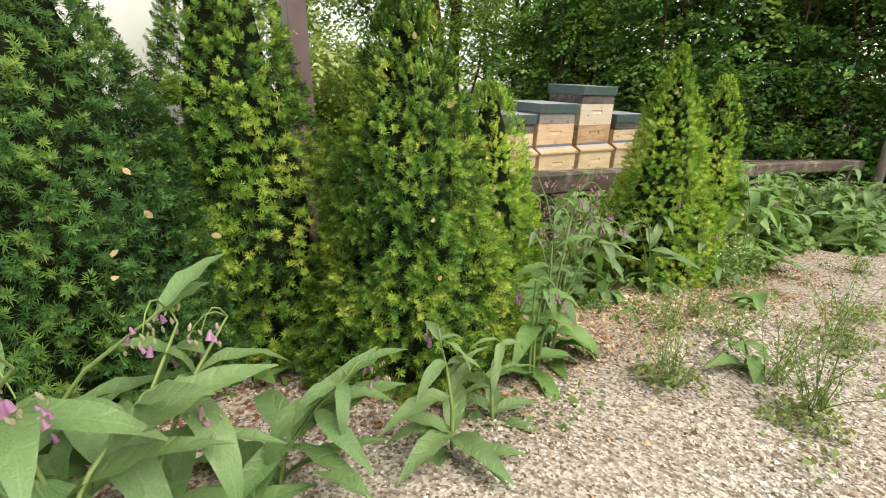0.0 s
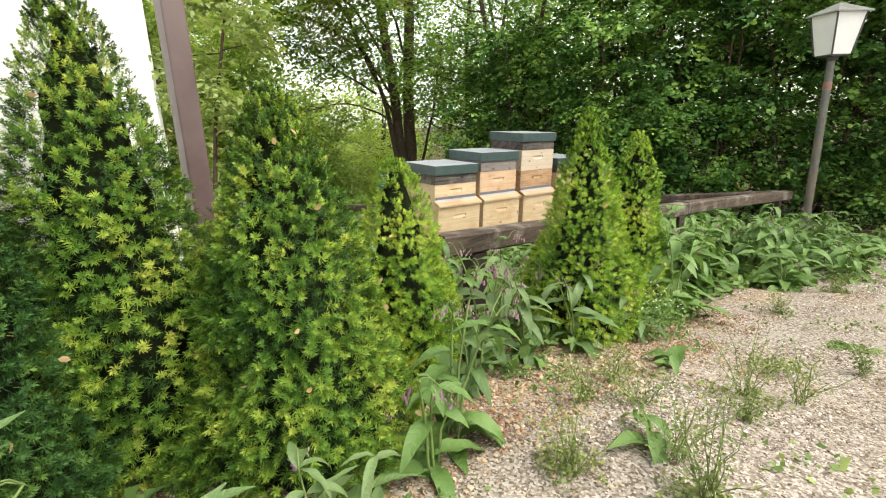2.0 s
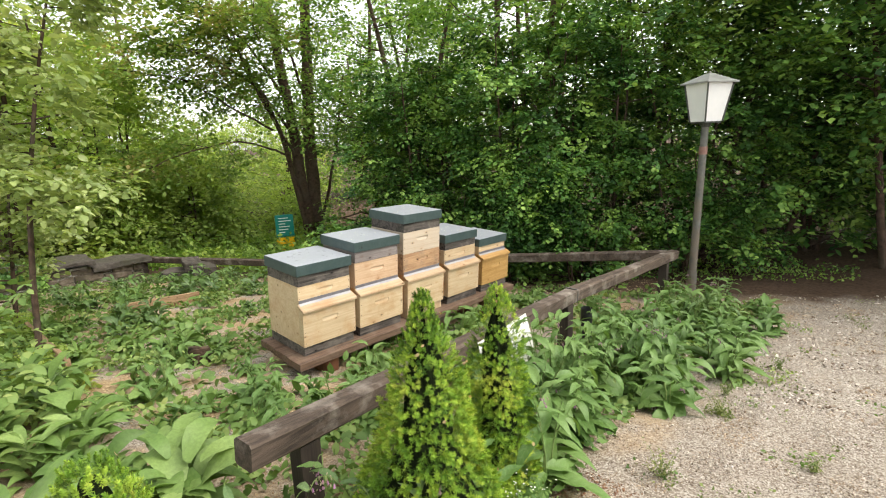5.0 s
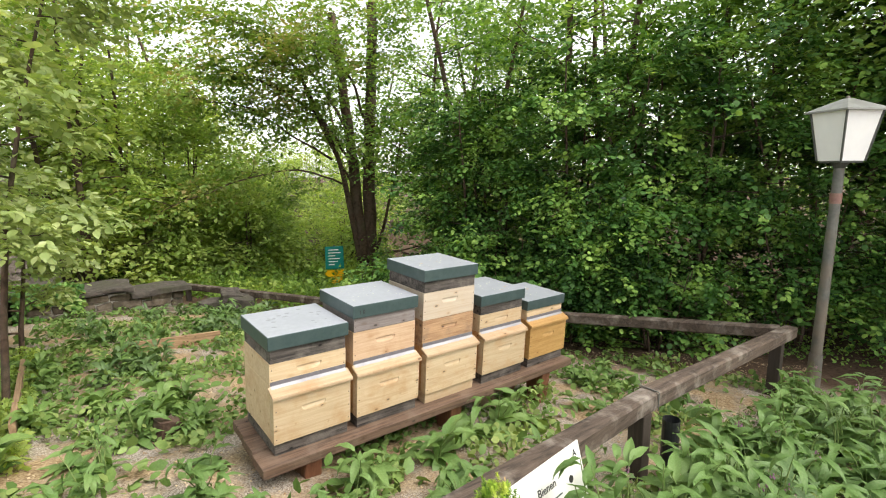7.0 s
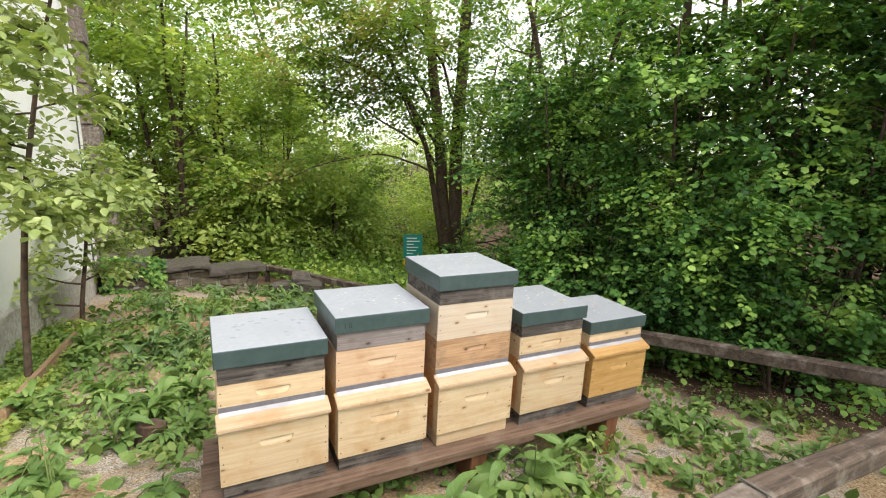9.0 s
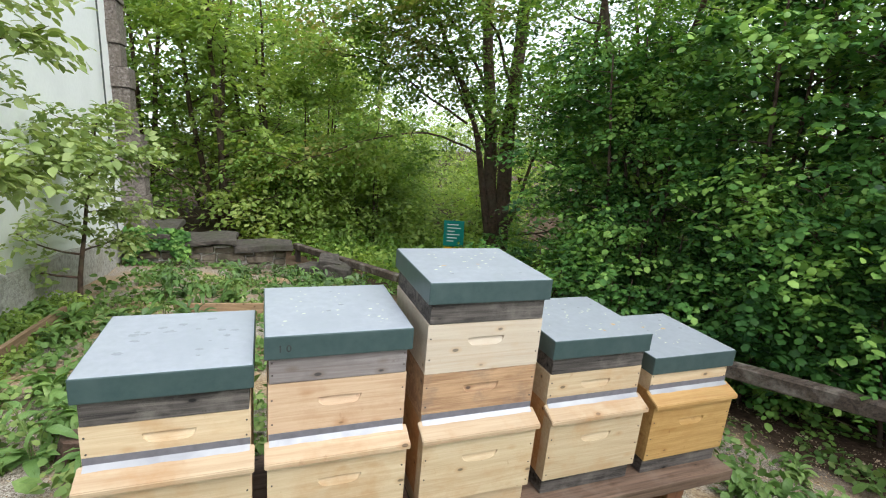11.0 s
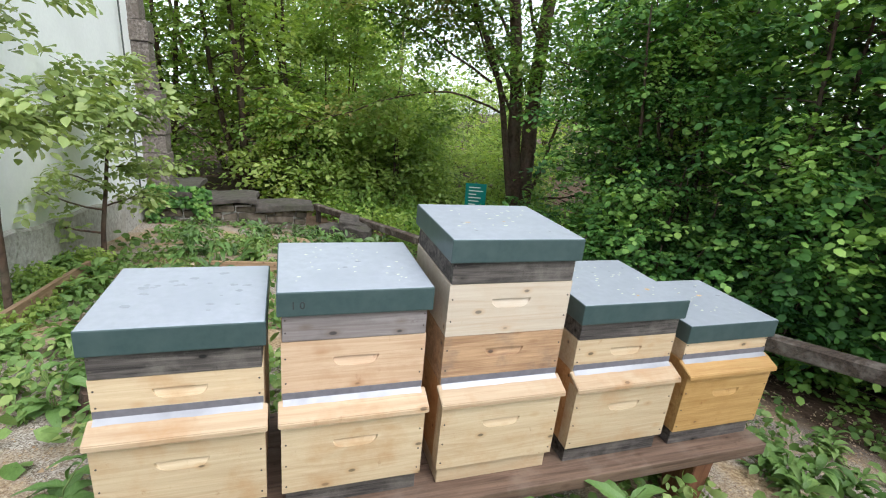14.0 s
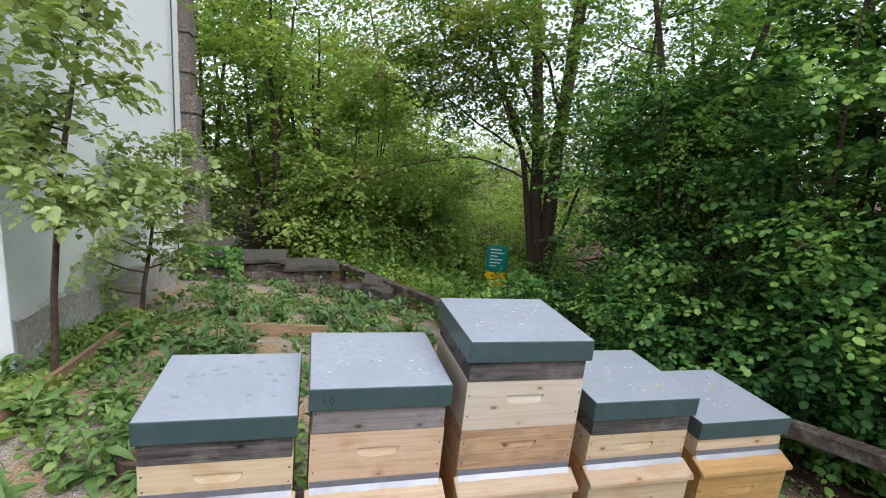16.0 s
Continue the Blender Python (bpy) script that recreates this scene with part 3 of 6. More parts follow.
def slot_box(w, d, h, y0, slot_w, slot_z, bevel=0.003):
    """A wooden box whose front has a sunk hand grip; front at y0, base at z 0."""
    bm = bmesh.new()
    hw = w / 2
    n = 14
    # grip outline: flat on top, rounded below
    outline = []
    for i in range(n + 1):
        a = math.pi + math.pi * i / n
        outline.append((slot_w * 0.5 * math.copysign(abs(math.cos(a)) ** 0.5, math.cos(a)), slot_z + 0.034 * math.sin(a)))
    outline += [(slot_w * 0.5, slot_z + 0.004), (0, slot_z + 0.006), (-slot_w * 0.5, slot_z + 0.004)]
    edge = []
    for x, z in outline:
        dx, dz = x, (z - slot_z) * slot_w / 0.05
        k = min((hw / abs(dx)) if abs(dx) > 1e-6 else 1e9, ((h - slot_z) / dz) if dz > 1e-6 else ((slot_z / -dz) if dz < -1e-6 else 1e9))
        edge.append((dx * k, slot_z + dz * k))
    inner = [bm.verts.new((x, y0, z)) for x, z in outline]
    low = min(z for x, z in outline)
    deep = [bm.verts.new((x * 0.97, y0 + 0.0008 + 0.013 * ((z - low) / (slot_z + 0.006 - low)) ** 1.3, z - 0.0004)) for x, z in outline]
    outer = [bm.verts.new((x, y0, z)) for x, z in edge]
    m = len(outline)
    for i in range(m):
        j = (i + 1) % m
        bm.faces.new((outer[i], outer[j], inner[j], inner[i]))
        bm.faces.new((inner[i], inner[j], deep[j], deep[i]))
    bm.faces.new(deep)
    # corners of the front that the outline leaves out
    for cx, cz in ((-hw, 0), (hw, 0), (hw, h), (-hw, h)):
        best = sorted(range(m), key=lambda i: (edge[i][0] - cx) ** 2 + (edge[i][1] - cz) ** 2)
        if (edge[best[0]][0] - cx) ** 2 + (edge[best[0]][1] - cz) ** 2 < 1e-8:
            continue
        side = [i for i in best if abs(edge[i][0] - cx) < 1e-6][:1]
        flat_ = [i for i in best if abs(edge[i][1] - cz) < 1e-6][:1]
        if side and flat_:
            c = bm.verts.new((cx, y0, cz))
            bm.faces.new((outer[side[0]], c, outer[flat_[0]]))
    for (xa, za), (xb, zb) in (((-hw, 0), (hw, 0)), ((hw, 0), (hw, h)), ((hw, h), (-hw, h)), ((-hw, h), (-hw, 0))):
        bm.faces.new([bm.verts.new(p) for p in ((xa, y0, za), (xb, y0, zb), (xb, y0 + d, zb), (xa, y0 + d, za))])
    return bm


def wood_box(w, d, h, y0, slot=True):
    """Front board with a grip, two sides and a back, as one closed body."""
    bm = slot_box(w, 0.02, h, y0, 0.16, h * 0.68 if h > 0.15 else h * 0.64) if slot else box(-w / 2, y0, 0, w / 2, y0 + 0.02, h, 0.002)
    box(-w / 2, y0 + 0.0205, 0, w / 2, y0 + d, h, 0.003, bm)
    return bm


NAILS = {}


def nail(parent, x, y, z):
    if "m" not in NAILS:
        bm = cyl((0, 0, 0), (0, -0.002, 0), 0.0035, 0.003, 8)
        me = bpy.data.meshes.new("nail")
        bm.to_mesh(me)
        bm.free()
        me.materials.append(NAIL)
        NAILS["m"] = me
    ob = new("nail", NAILS["m"])
    ob.parent = parent
    ob.location = (x, y, z)


def beehive(x, label, stack, lower, lid_z=0.088, yaw=0.0, dx=0.0, lid_dx=0.0, base_in=0.018, base_h=0.085, base_mat=None):
    """stack: boxes above the brood box, from below: (kind, height, material)."""
    hive = tagged(new("beehive"), label, "beehive", "beehives on the bench")
    hive.matrix_world = BENCH @ pose(x - 0.27, 0, 0, 0, 0, yaw)
    W, D = 0.5, 0.47
    front, porch = 0.045, -0.018
    part("bottom_board", box(-W / 2 + 0.008, porch + base_in, 0.0, W / 2 - 0.008, front + D, base_h, 0.004), base_mat or GREYWOOD, hive, "dark weathered bottom board")
    zt = 0.432
    # brood box with the porch box in front of it
    # hives two to four: orange shade of the gaps painted into aged sides
    part("brood_box", box(-W / 2, front, base_h, W / 2, front + D, zt, 0.003), PINE_AGED_SHADED if lower is PINE and x > -0.5 else lower, hive)
    bm = wood_box(W + 0.006, front - porch - 0.001, zt - 0.047 - base_h, porch)
    bmesh.ops.translate(bm, verts=bm.verts, vec=(0, 0, base_h))
    porch_ob = part("porch_box", bm, lower, hive, "wooden porch box with a sunk hand grip")
    # side cheeks up to the sloping board
    for s in (-1, 1):
        bm = bmesh.new()
        xa, xb = s * (W / 2 + 0.003), s * (W / 2 - 0.017)
        z0 = zt - 0.047
        prof = [(porch + 0.002, z0 + 0.0005), (front - 0.002, z0 + 0.0005), (front - 0.002, zt - 0.02), (porch + 0.002, z0 + 0.002)]
        a = [bm.verts.new((xa, y, z)) for y, z in prof]
        b2 = [bm.verts.new((xb, y, z)) for y, z in prof]
        bm.faces.new(a)
        bm.faces.new(b2)
        for i in range(4):
            bm.faces.new((a[i], a[(i + 1) % 4], b2[(i + 1) % 4], b2[i]))
        part("porch_cheek", bm, PINE_AGED_SHADED if lower is PINE and x > -0.5 else lower, hive)
    # sloping porch board
    bm = bmesh.new()
    prof = [(porch - 0.022, zt - 0.056), (porch - 0.02, zt - 0.035), (front - 0.001, zt + 0.002), (front - 0.001, zt - 0.018)]
    a = [bm.verts.new((-W / 2 - 0.012, y, z)) for y, z in prof]
    b2 = [bm.verts.new((W / 2 + 0.012, y, z)) for y, z in prof]
    bm.faces.new(a)
    bm.faces.new(b2)
    for i in range(4):
        bm.faces.new((a[i], a[(i + 1) % 4], b2[(i + 1) % 4], b2[i]))
    bmesh.ops.bevel(bm, geom=bm.edges[:], offset=0.003, segments=2, affect="EDGES")
    # the boxes' own pine, painted darker against the extra light on the slope
    part("porch_board", bm, PINE_DIMMED if lower is PINE else lower, hive, "sloping pine board over the entrance")
    # folded flashing between porch board and box above
    bm = bmesh.new()
    k = 9
    rows = []
    for i in range(k + 1):
        xx = -W / 2 + 0.004 + (W - 0.008) * i / k
        e = 0.001 * math.sin(i * 2.3 + x * 9)
        rows.append([bm.verts.new((xx, front - 0.03 + e, zt - 0.0125 + e * 0.3)), bm.verts.new((xx, front - 0.003, zt + 0.0055))])
    for p1, p2 in zip(rows, rows[1:]):
        bm.faces.new((p1[0], p2[0], p2[1], p1[1]))
    fl = part("flashing", bm, FLASHING, hive, "crinkled sheet-metal flashing strip")
    so = fl.modifiers.new("thick", "SOLIDIFY")
    so.thickness = 0.0015
    # flashing's upright leg: same metal, its darker reflection painted as a duller grey
    part("sealing_strip", box(-W / 2 + 0.002, front - 0.0042, zt + 0.004, W / 2 - 0.002, front - 0.0012, zt + 0.03, 0.001), FLASHING_SHADED, hive, "upright leg of the flashing, its darker reflection painted in")
    for sx in (-1, 1):
        for zz in (0.03, 0.12, 0.21):
            nail(porch_ob, sx * (W / 2 - 0.012), porch - 0.0005, base_h + zz)
    z = zt
    for kind, h, mat in stack:
        if kind == "super":
            bm = wood_box(W, D - 0.002, h - 0.002, front)
            nm = "honey_super"
        else:
            bm = box(-W / 2 + 0.004, front - 0.002, 0, W / 2 - 0.004, front + D - 0.004, h - 0.002, 0.003)
            nm = "spacer_rim"
        bmesh.ops.translate(bm, verts=bm.verts, vec=(0, 0, z))
        ob = part(nm, bm, mat, hive, "pine honey super with a sunk hand grip" if kind == "super" else "grey weathered wooden rim")
        for sx in (-1, 1):
            nail(ob, sx * (W / 2 - 0.014), front - 0.0025, z + 0.3 * h)
            nail(ob, sx * (W / 2 - 0.013), front - 0.0025, z + 0.72 * h)
        z += h
    bm = box(-0.262 + lid_dx, front - 0.018, z - 0.012, 0.262 + lid_dx, front + D + 0.012, z + lid_z - 0.014, 0.004)
    lid = part("lid", bm, LIDSIDE, hive, "grey-green sheet-metal lid")
    bm = box(-0.2585 + lid_dx, front - 0.0145, z + lid_z - 0.018, 0.2585 + lid_dx, front + D + 0.0085, z + lid_z - 0.0125, 0.002)
    part("lid_sheet", bm, LIDTOP, lid, "dull galvanised top sheet")
    return hive, lid, z + lid_z - 0.0125, front, lid_dx


hives = [
    beehive(-0.852, "low beehive of fresh pine under a blotched metal lid", [("super", 0.142, PINE), ("rim", 0.1, GREYWOOD)], PINE),
    beehive(-0.296, "beehive of fresh pine with one tall honey super and metal lid", [("super", 0.228, PINE_PINK), ("rim", 0.112, GREYLIGHT)], PINE),
    beehive(0.277, "tallest beehive with two honey supers, pale above weathered", [("super", 0.205, PINE_OLD), ("super", 0.21, PINE_PALE), ("rim", 0.098, GREYWOOD)], PINE, base_mat=PINE),
    beehive(0.858, "low beehive of pine with a grey rim under its lid", [("super", 0.145, PINE), ("rim", 0.09, GREYWOOD)], PINE),
    beehive(1.43, "lowest beehive of golden pine, stepped under a flat metal lid", [("rim", 0.105, PINE)], PINE_GOLD),
]

# marks on the lid sheets
def lid_marks(hive_info, seed, n, mat, big, name, label):
    hive, lid, z, front, ldx = hive_info
    rng = np.random.default_rng(seed)
    for k in range(n):
        cx, cy = rng.uniform(-0.2, 0.2) + ldx, front + rng.uniform(0.05, 0.42)
        bm = bmesh.new()
        m = 14
        r = big * rng.uniform(0.35, 1.2)
        lobes = rng.uniform(0.6, 1.3, m)
        ring = [bm.verts.new((cx + r * lobes[i] * math.cos(6.283 * i / m) * 1.5, cy + r * lobes[i] * math.sin(6.283 * i / m), z + 0.0006)) for i in range(m)]
        top = bm.verts.new((cx, cy, z + 0.0008 + 0.1 * min(r, 0.006)))
        for i in range(m):
            bm.faces.new((ring[i], ring[(i + 1) % m], top))
        part(name, bm, mat, lid, label)


lid_marks(hives[0], 3, 18, STAIN, 0.012, "water_mark", "grey dried water mark")
for info, seed in ((hives[1], 5), (hives[2], 6), (hives[3], 7), (hives[4], 8)):
    lid_marks(info, seed + 40, 4, STAIN, 0.007, "water_mark", "grey dried water mark")
    lid_marks(info, seed, 30, WHITEPETAL, 0.0046, "speck", "pale speck of dirt")
for info, seed in ((hives[2], 16), (hives[3], 17), (hives[4], 18)):
    lid_marks(info, seed, 2, WAX, 0.012, "wax_lump", "lump of brown wax")

bench = tagged(new("bench"), "long dark-stained plank bench carrying the beehives", "bench")
bench.matrix_world = BENCH
for i, (y0, y1) in enumerate(((-0.1, 0.11), (0.116, 0.33), (0.336, 0.56))):
    part("plank", box(-1.47 + 0.01 * i, y0, -0.062, 1.44 - 0.012 * i, y1, -0.001, 0.006), BENCHWOOD, bench)
for lx in (-1.15, 0.02, 1.1):
    bm = bmesh.new()
    zb = -0.36 - 0.055 * lx / 1.1
    prof = [(-0.08, -0.063), (0.52, -0.063), (0.46, zb), (0.34, zb), (0.28, -0.2), (0.1, -0.2), (0.06, zb), (-0.06, zb)]
    a = [bm.verts.new((lx - 0.055, y, z)) for y, z in prof]
    b2 = [bm.verts.new((lx + 0.055, y, z)) for y, z in prof]
    bm.faces.new(a)
    bm.faces.new(b2)
    for i in range(len(prof)):
        j = (i + 1) % len(prof)
        bm.faces.new((a[i], a[j], b2[j], b2[i]))
    bmesh.ops.bevel(bm, geom=bm.edges[:], offset=0.005, segments=1, affect="EDGES")
    part("trestle_leg", bm, REDLEG, bench, "reddish-brown trestle leg")


# ---------------------------------------------------------------- rails
def beam(parent, p, q, w, h, mat, seed, label=""):
    """A weathered squared log between two points (tops of its middle line)."""
    p, q = Vector(p), Vector(q)
    d = q - p
    n = 26
    bm = bmesh.new()
    side = Vector((-d.y, d.x, 0)).normalized()
    up = d.normalized().cross(side) * -1
    up = side.cross(d.normalized()) * -1 if up.z < 0 else up
    if up.z < 0:
        up = -up
    prof = [(-0.5, -0.12), (-0.36, 0.0), (0.36, 0.0), (0.5, -0.12), (0.5, -0.9), (0.4, -1), (-0.4, -1), (-0.5, -0.9)]
    rings = []
    for i in range(n + 1):
        c = p + d * (i / n)
        ring = []
        for k, (a, b2) in enumerate(prof):
            j = 1 + 0.06 * noise.noise((i * 0.6 + seed * 7, k * 1.3, seed))
            ring.append(bm.verts.new(c + side * (a * w * j) + up * (b2 * h * j)))
        rings.append(ring)
    for r1, r2 in zip(rings, rings[1:]):
        for k in range(8):
            bm.faces.new((r1[k], r1[(k + 1) % 8], r2[(k + 1) % 8], r2[k]))
    bm.faces.new(rings[0])
    bm.faces.new(rings[-1])
    return part("rail", bm, mat, parent, label)


def post(parent, x, y, top, w=0.1, mat=None):
    return part("post", box(x - w / 2, y - w / 2, gz(x, y) - 0.15, x + w / 2, y + w / 2, top, 0.008), mat or POSTWOOD, parent)


END, JOINT, CORNER = (-2.32, -1.65, 1.005), (0.80, -1.37, 0.745), (3.74, -1.34, 0.53)
BACKMID, BACKEND = (1.42, 5.35, -0.12), (0.02, 8.35, -0.2)
fence = tagged(new("wooden_fence"), "low weathered fence of squared rails on dark posts", "fence")
beam(fence, END, JOINT, 0.12, 0.115, RAILWOOD, 1)
beam(fence, (0.803, -1.37, 0.75), CORNER, 0.125, 0.115, RAILWOOD, 2)
beam(fence, (3.66, -1.27, 0.53), BACKMID, 0.12, 0.12, RAILWOOD, 3)
beam(fence, (1.41, 5.37, -0.115), BACKEND, 0.12, 0.12, RAILWOOD, 4)
for x, y, t in ((-2.05, -1.62, 0.86), (-0.7, -1.5, 0.75), (0.68, -1.39, 0.64), (3.35, -1.345, 0.44), (2.6, 1.55, 0.18), (1.47, 5.28, -0.24), (0.06, 8.25, -0.3)):
    post(fence, x, y, t)
wire = bmesh.new()
cyl((0.802, -1.44, 0.63), (0.802, -1.44, 0.748), 0.004, 0.004, 6, wire)
cyl((0.802, -1.44, 0.752), (0.802, -1.30, 0.756), 0.004, 0.004, 6, wire)
part("wire", wire, LAMPSTEEL, fence, "iron wire binding the joint")

tubep = bmesh.new()
cyl((0.86, -1.5, gz(0.86, -1.5) - 0.1), (0.86, -1.5, 0.58), 0.052, 0.052, 20, tubep)
top = [f for f in tubep.faces if f.calc_center_median().z > 0.57]
bmesh.ops.inset_region(tubep, faces=top, thickness=0.008)
bmesh.ops.translate(tubep, verts=list({v for f in top for v in f.verts}), vec=(0, 0, -0.12))
tb = part("plastic_tube", tubep, RUBBER, None)
tagged(tb, "black open plastic tube standing beside the fence post", "tube")

# information panel hung on the rail
panel = tagged(new("information_panel"), "white information panel fixed to the weathered rail", "sign")
panel.matrix_world = pose(-0.48, -1.60, 0.685, 74, 0, 4.5)
part("board", box(-0.31, -0.17, -0.006, 0.31, 0.17, 0.0, 0.002), SIGNWHITE, panel)


def lettering(text, size, place, parent, mat):
    cu = bpy.data.curves.new("lettering", "FONT")
    cu.body, cu.size, cu.align_x, cu.extrude, cu.offset = text, size, "CENTER", 0.0006, 0.012 * size
    cu.materials.append(mat)
    ob = new("lettering", cu)
    ob.parent = parent
    ob.matrix_basis = place
    return ob


# the number painted on one lid's front
h2 = hives[1]
lettering("1 0", 0.036, pose(-0.196, h2[3] - 0.0183, h2[2] - 0.06, 90, 0, 0), h2[1], INK)
lettering("Bienen", 0.05, pose(0.02, 0.05, 0.0012), panel, INK)
lettering("A", 0.05, pose(0.26, 0.11, 0.0012), panel, INK)
for i in range(5):
    part("text_line", box(-0.19, 0.0 - 0.03 * i, 0.0004, 0.12 - 0.03 * (i % 2), 0.007 - 0.03 * i, 0.0012, 0), LIDSIDE, panel)
bm = bmesh.new()
cyl((0.2, 0.03, 0.0004), (0.2, 0.03, 0.0016), 0.018, 0.018, 6, bm)
part("emblem", bm, INK, panel)

# ---------------------------------------------------------------- street lamp
def street_lamp(x, y, top):
    g = gz(x, y)
    L = tagged(new("street_lamp"), "grey steel lamp post with a white four-sided lantern", "street lamp")
    L.matrix_world = pose(x, y, g, 0, 0, 58)
    H = top - g
    part("pole", cyl((0, 0, -0.1), (0, 0, H - 0.60), 0.052, 0.044, 20), LAMPSTEEL, L)
    part("collar", cyl((0, 0, 0), (0, 0, 0.35), 0.066, 0.06, 20), LAMPSTEEL, L)
    part("band", cyl((0, 0, H - 1.0), (0, 0, H - 0.9), 0.0515, 0.0505, 20), BANDRED, L, "faded reddish band")
    part("lamp_base", box(-0.12, -0.12, H - 0.61, 0.12, 0.12, H - 0.59, 0.004), LAMPDARK, L)
    part("socket", cyl((0, 0, H - 0.66), (0, 0, H - 0.611), 0.046, 0.07, 16), LAMPDARK, L)
    zb, zt, rb, rt = H - 0.59, H - 0.135, 0.128, 0.19
    for k in range(4):
        rot = Matrix.Rotation(k * math.pi / 2, 4, "Z")
        bm = bmesh.new()
        pts = [(-rb + 0.012, -rb, zb), (rb - 0.012, -rb, zb), (rt - 0.014, -rt, zt), (-rt + 0.014, -rt, zt)]
        a = [bm.verts.new(p) for p in pts]
        b2 = [bm.verts.new((p[0], p[1] + 0.006, p[2])) for p in pts]
        bm.faces.new(a)
        bm.faces.new(b2)
        for i in range(4):
            bm.faces.new((a[i], a[(i + 1) % 4], b2[(i + 1) % 4], b2[i]))
        bmesh.ops.transform(bm, matrix=rot, verts=bm.verts)
        part("pane", bm, OPAL, L, "white opal pane")
        bm = cyl((-rb, -rb, zb), (-rt, -rt, zt), 0.011, 0.011, 6)
        bmesh.ops.transform(bm, matrix=rot, verts=bm.verts)
        part("bar", bm, LAMPDARK, L)
    bm = bmesh.new()
    r = 0.232
    base = [bm.verts.new((sx * r, sy * r, zt)) for sx, sy in ((-1, -1), (1, -1), (1, 1), (-1, 1))]
    mid = [bm.verts.new((v.co.x, v.co.y, zt + 0.015)) for v in base]
    tip = [bm.verts.new((sx * 0.03, sy * 0.03, zt + 0.125)) for sx, sy in ((-1, -1), (1, -1), (1, 1), (-1, 1))]
    bm.faces.new(base)
    bm.faces.new(tip)
    for i in range(4):
        j = (i + 1) % 4
        bm.faces.new((base[i], base[j], mid[j], mid[i]))
        bm.faces.new((mid[i], mid[j], tip[j], tip[i]))
    part("lamp_roof", bm, LAMPROOF, L, "low grey pyramid roof")
    part("finial", cyl((0, 0, zt + 0.125), (0, 0, zt + 0.15), 0.025, 0.012, 12), LAMPSTEEL, L)


street_lamp(3.95, -1.53, 2.78)

# ---------------------------------------------------------------- brown steel post
sp = tagged(new("notice_board"), "tall white board between square brown steel posts behind the spruces", "notice board")
sp.matrix_world = pose(-3.395, -1.755, gz(-3.395, -1.755), 0, 0, 8)
for px in (0.0, -1.75):
    pp = part("post", box(px - 0.034, -0.034, -0.15, px + 0.034, 0.034, 3.3, 0.006), STEEL, sp, "square brown steel post")
    part("cap", box(px - 0.04, -0.04, 3.301, px + 0.04, 0.04, 3.325, 0.006), STEEL, pp)
part("board", box(-1.66, -0.012, 0.22, -0.085, 0.012, 3.1, 0.004), SIGNWHITE, sp, "plain white board seen from behind")
for z in (0.5, 1.7, 2.9):
    for xa, xb in ((-0.084, -0.0345), (-1.7155, -1.661)):
        part("bracket", box(xa, -0.008, z - 0.025, xb, 0.008, z + 0.025, 0.002), STEEL, sp)

# ---------------------------------------------------------------- house
def house():
    H = tagged(new("house"), "white rendered house with rough stone plinth and quoined corner", "house")
    x0, y0, y1 = -2.78, 2.55, 7.85
    part("wall", box(x0 - 6, y0, -0.9, x0, y1, 6.5, 0.01), PLASTER, H, "white rendered wall")
    # plinth with a ragged upper edge
    bm = bmesh.new()
    n = 40
    rows = []
    for i in range(n + 1):
        y = y0 - 0.01 + (y1 - y0 + 0.02) * i / n
        g = gz(x0, y)
        zt = g + 0.5 + 0.06 * noise.noise((y * 1.7, 3, 1))
        rows.append([bm.verts.new((x0 + 0.035, y, g - 0.4)), bm.verts.new((x0 + 0.035 + 0.012 * noise.noise((y * 4, 1, 2)), y, zt - 0.03)), bm.verts.new((x0 + 0.004, y, zt))])
    for a, b2 in zip(rows, rows[1:]):
        bm.faces.new((a[0], b2[0], b2[1], a[1]))
        bm.faces.new((a[1], b2[1], b2[2], a[2]))
    part("plinth", bm, PLINTH, H, "rough grey stone plinth")
    rng = random.Random(4)
    z, k = gz(x0, y1) - 0.2, 0
    while z < 6.3:
        h = 0.3 + 0.08 * rng.random()
        reach = (0.36 if z < 1.5 else 0.25 if z < 2.6 else 0.17) + (0.012 if k % 2 else -0.01)
        bm = box(x0 - 0.25, y1 - 0.16 - 0.03 * (k % 2), z, x0 + reach, y1 + 0.25, z + h - 0.006, 0.012)
        bmesh.ops.subdivide_edges(bm, edges=bm.edges[:], cuts=1)
        for v in bm.verts:
            v.co += 0.012 * noise.noise_vector(v.co * 6)
        part("quoin", bm, QUOIN, H, "rough grey corner stone")
        z += h
        k += 1
    part("downpipe", cyl((x0 + 0.05, y1 - 0.75, gz(x0, y1) + 0.3), (x0 + 0.05, y1 - 0.75, 6.4), 0.012, 0.012, 8), LAMPDARK, H, "thin dark cable pipe")
    bm = bmesh.new()
    prof = [(y0 - 0.5, 6.5), (y1 + 0.5, 6.5), (y1 + 0.5, 6.7), ((y0 + y1) / 2, 9.0), (y0 - 0.5, 6.7)]
    a = [bm.verts.new((x0 + 0.5, y, z)) for y, z in prof]
    b2 = [bm.verts.new((x0 - 6.5, y, z)) for y, z in prof]
    bm.faces.new(a)
    bm.faces.new(b2)
    for i in range(5):
        bm.faces.new((a[i], a[(i + 1) % 5], b2[(i + 1) % 5], b2[i]))
    part("roof", bm, STEEL, H, "dark roof")


house()

# low stone wall by the house corner
sw = tagged(new("stone_wall"), "low old stone wall with broken dark slabs on top", "wall")
rng = random.Random(9)


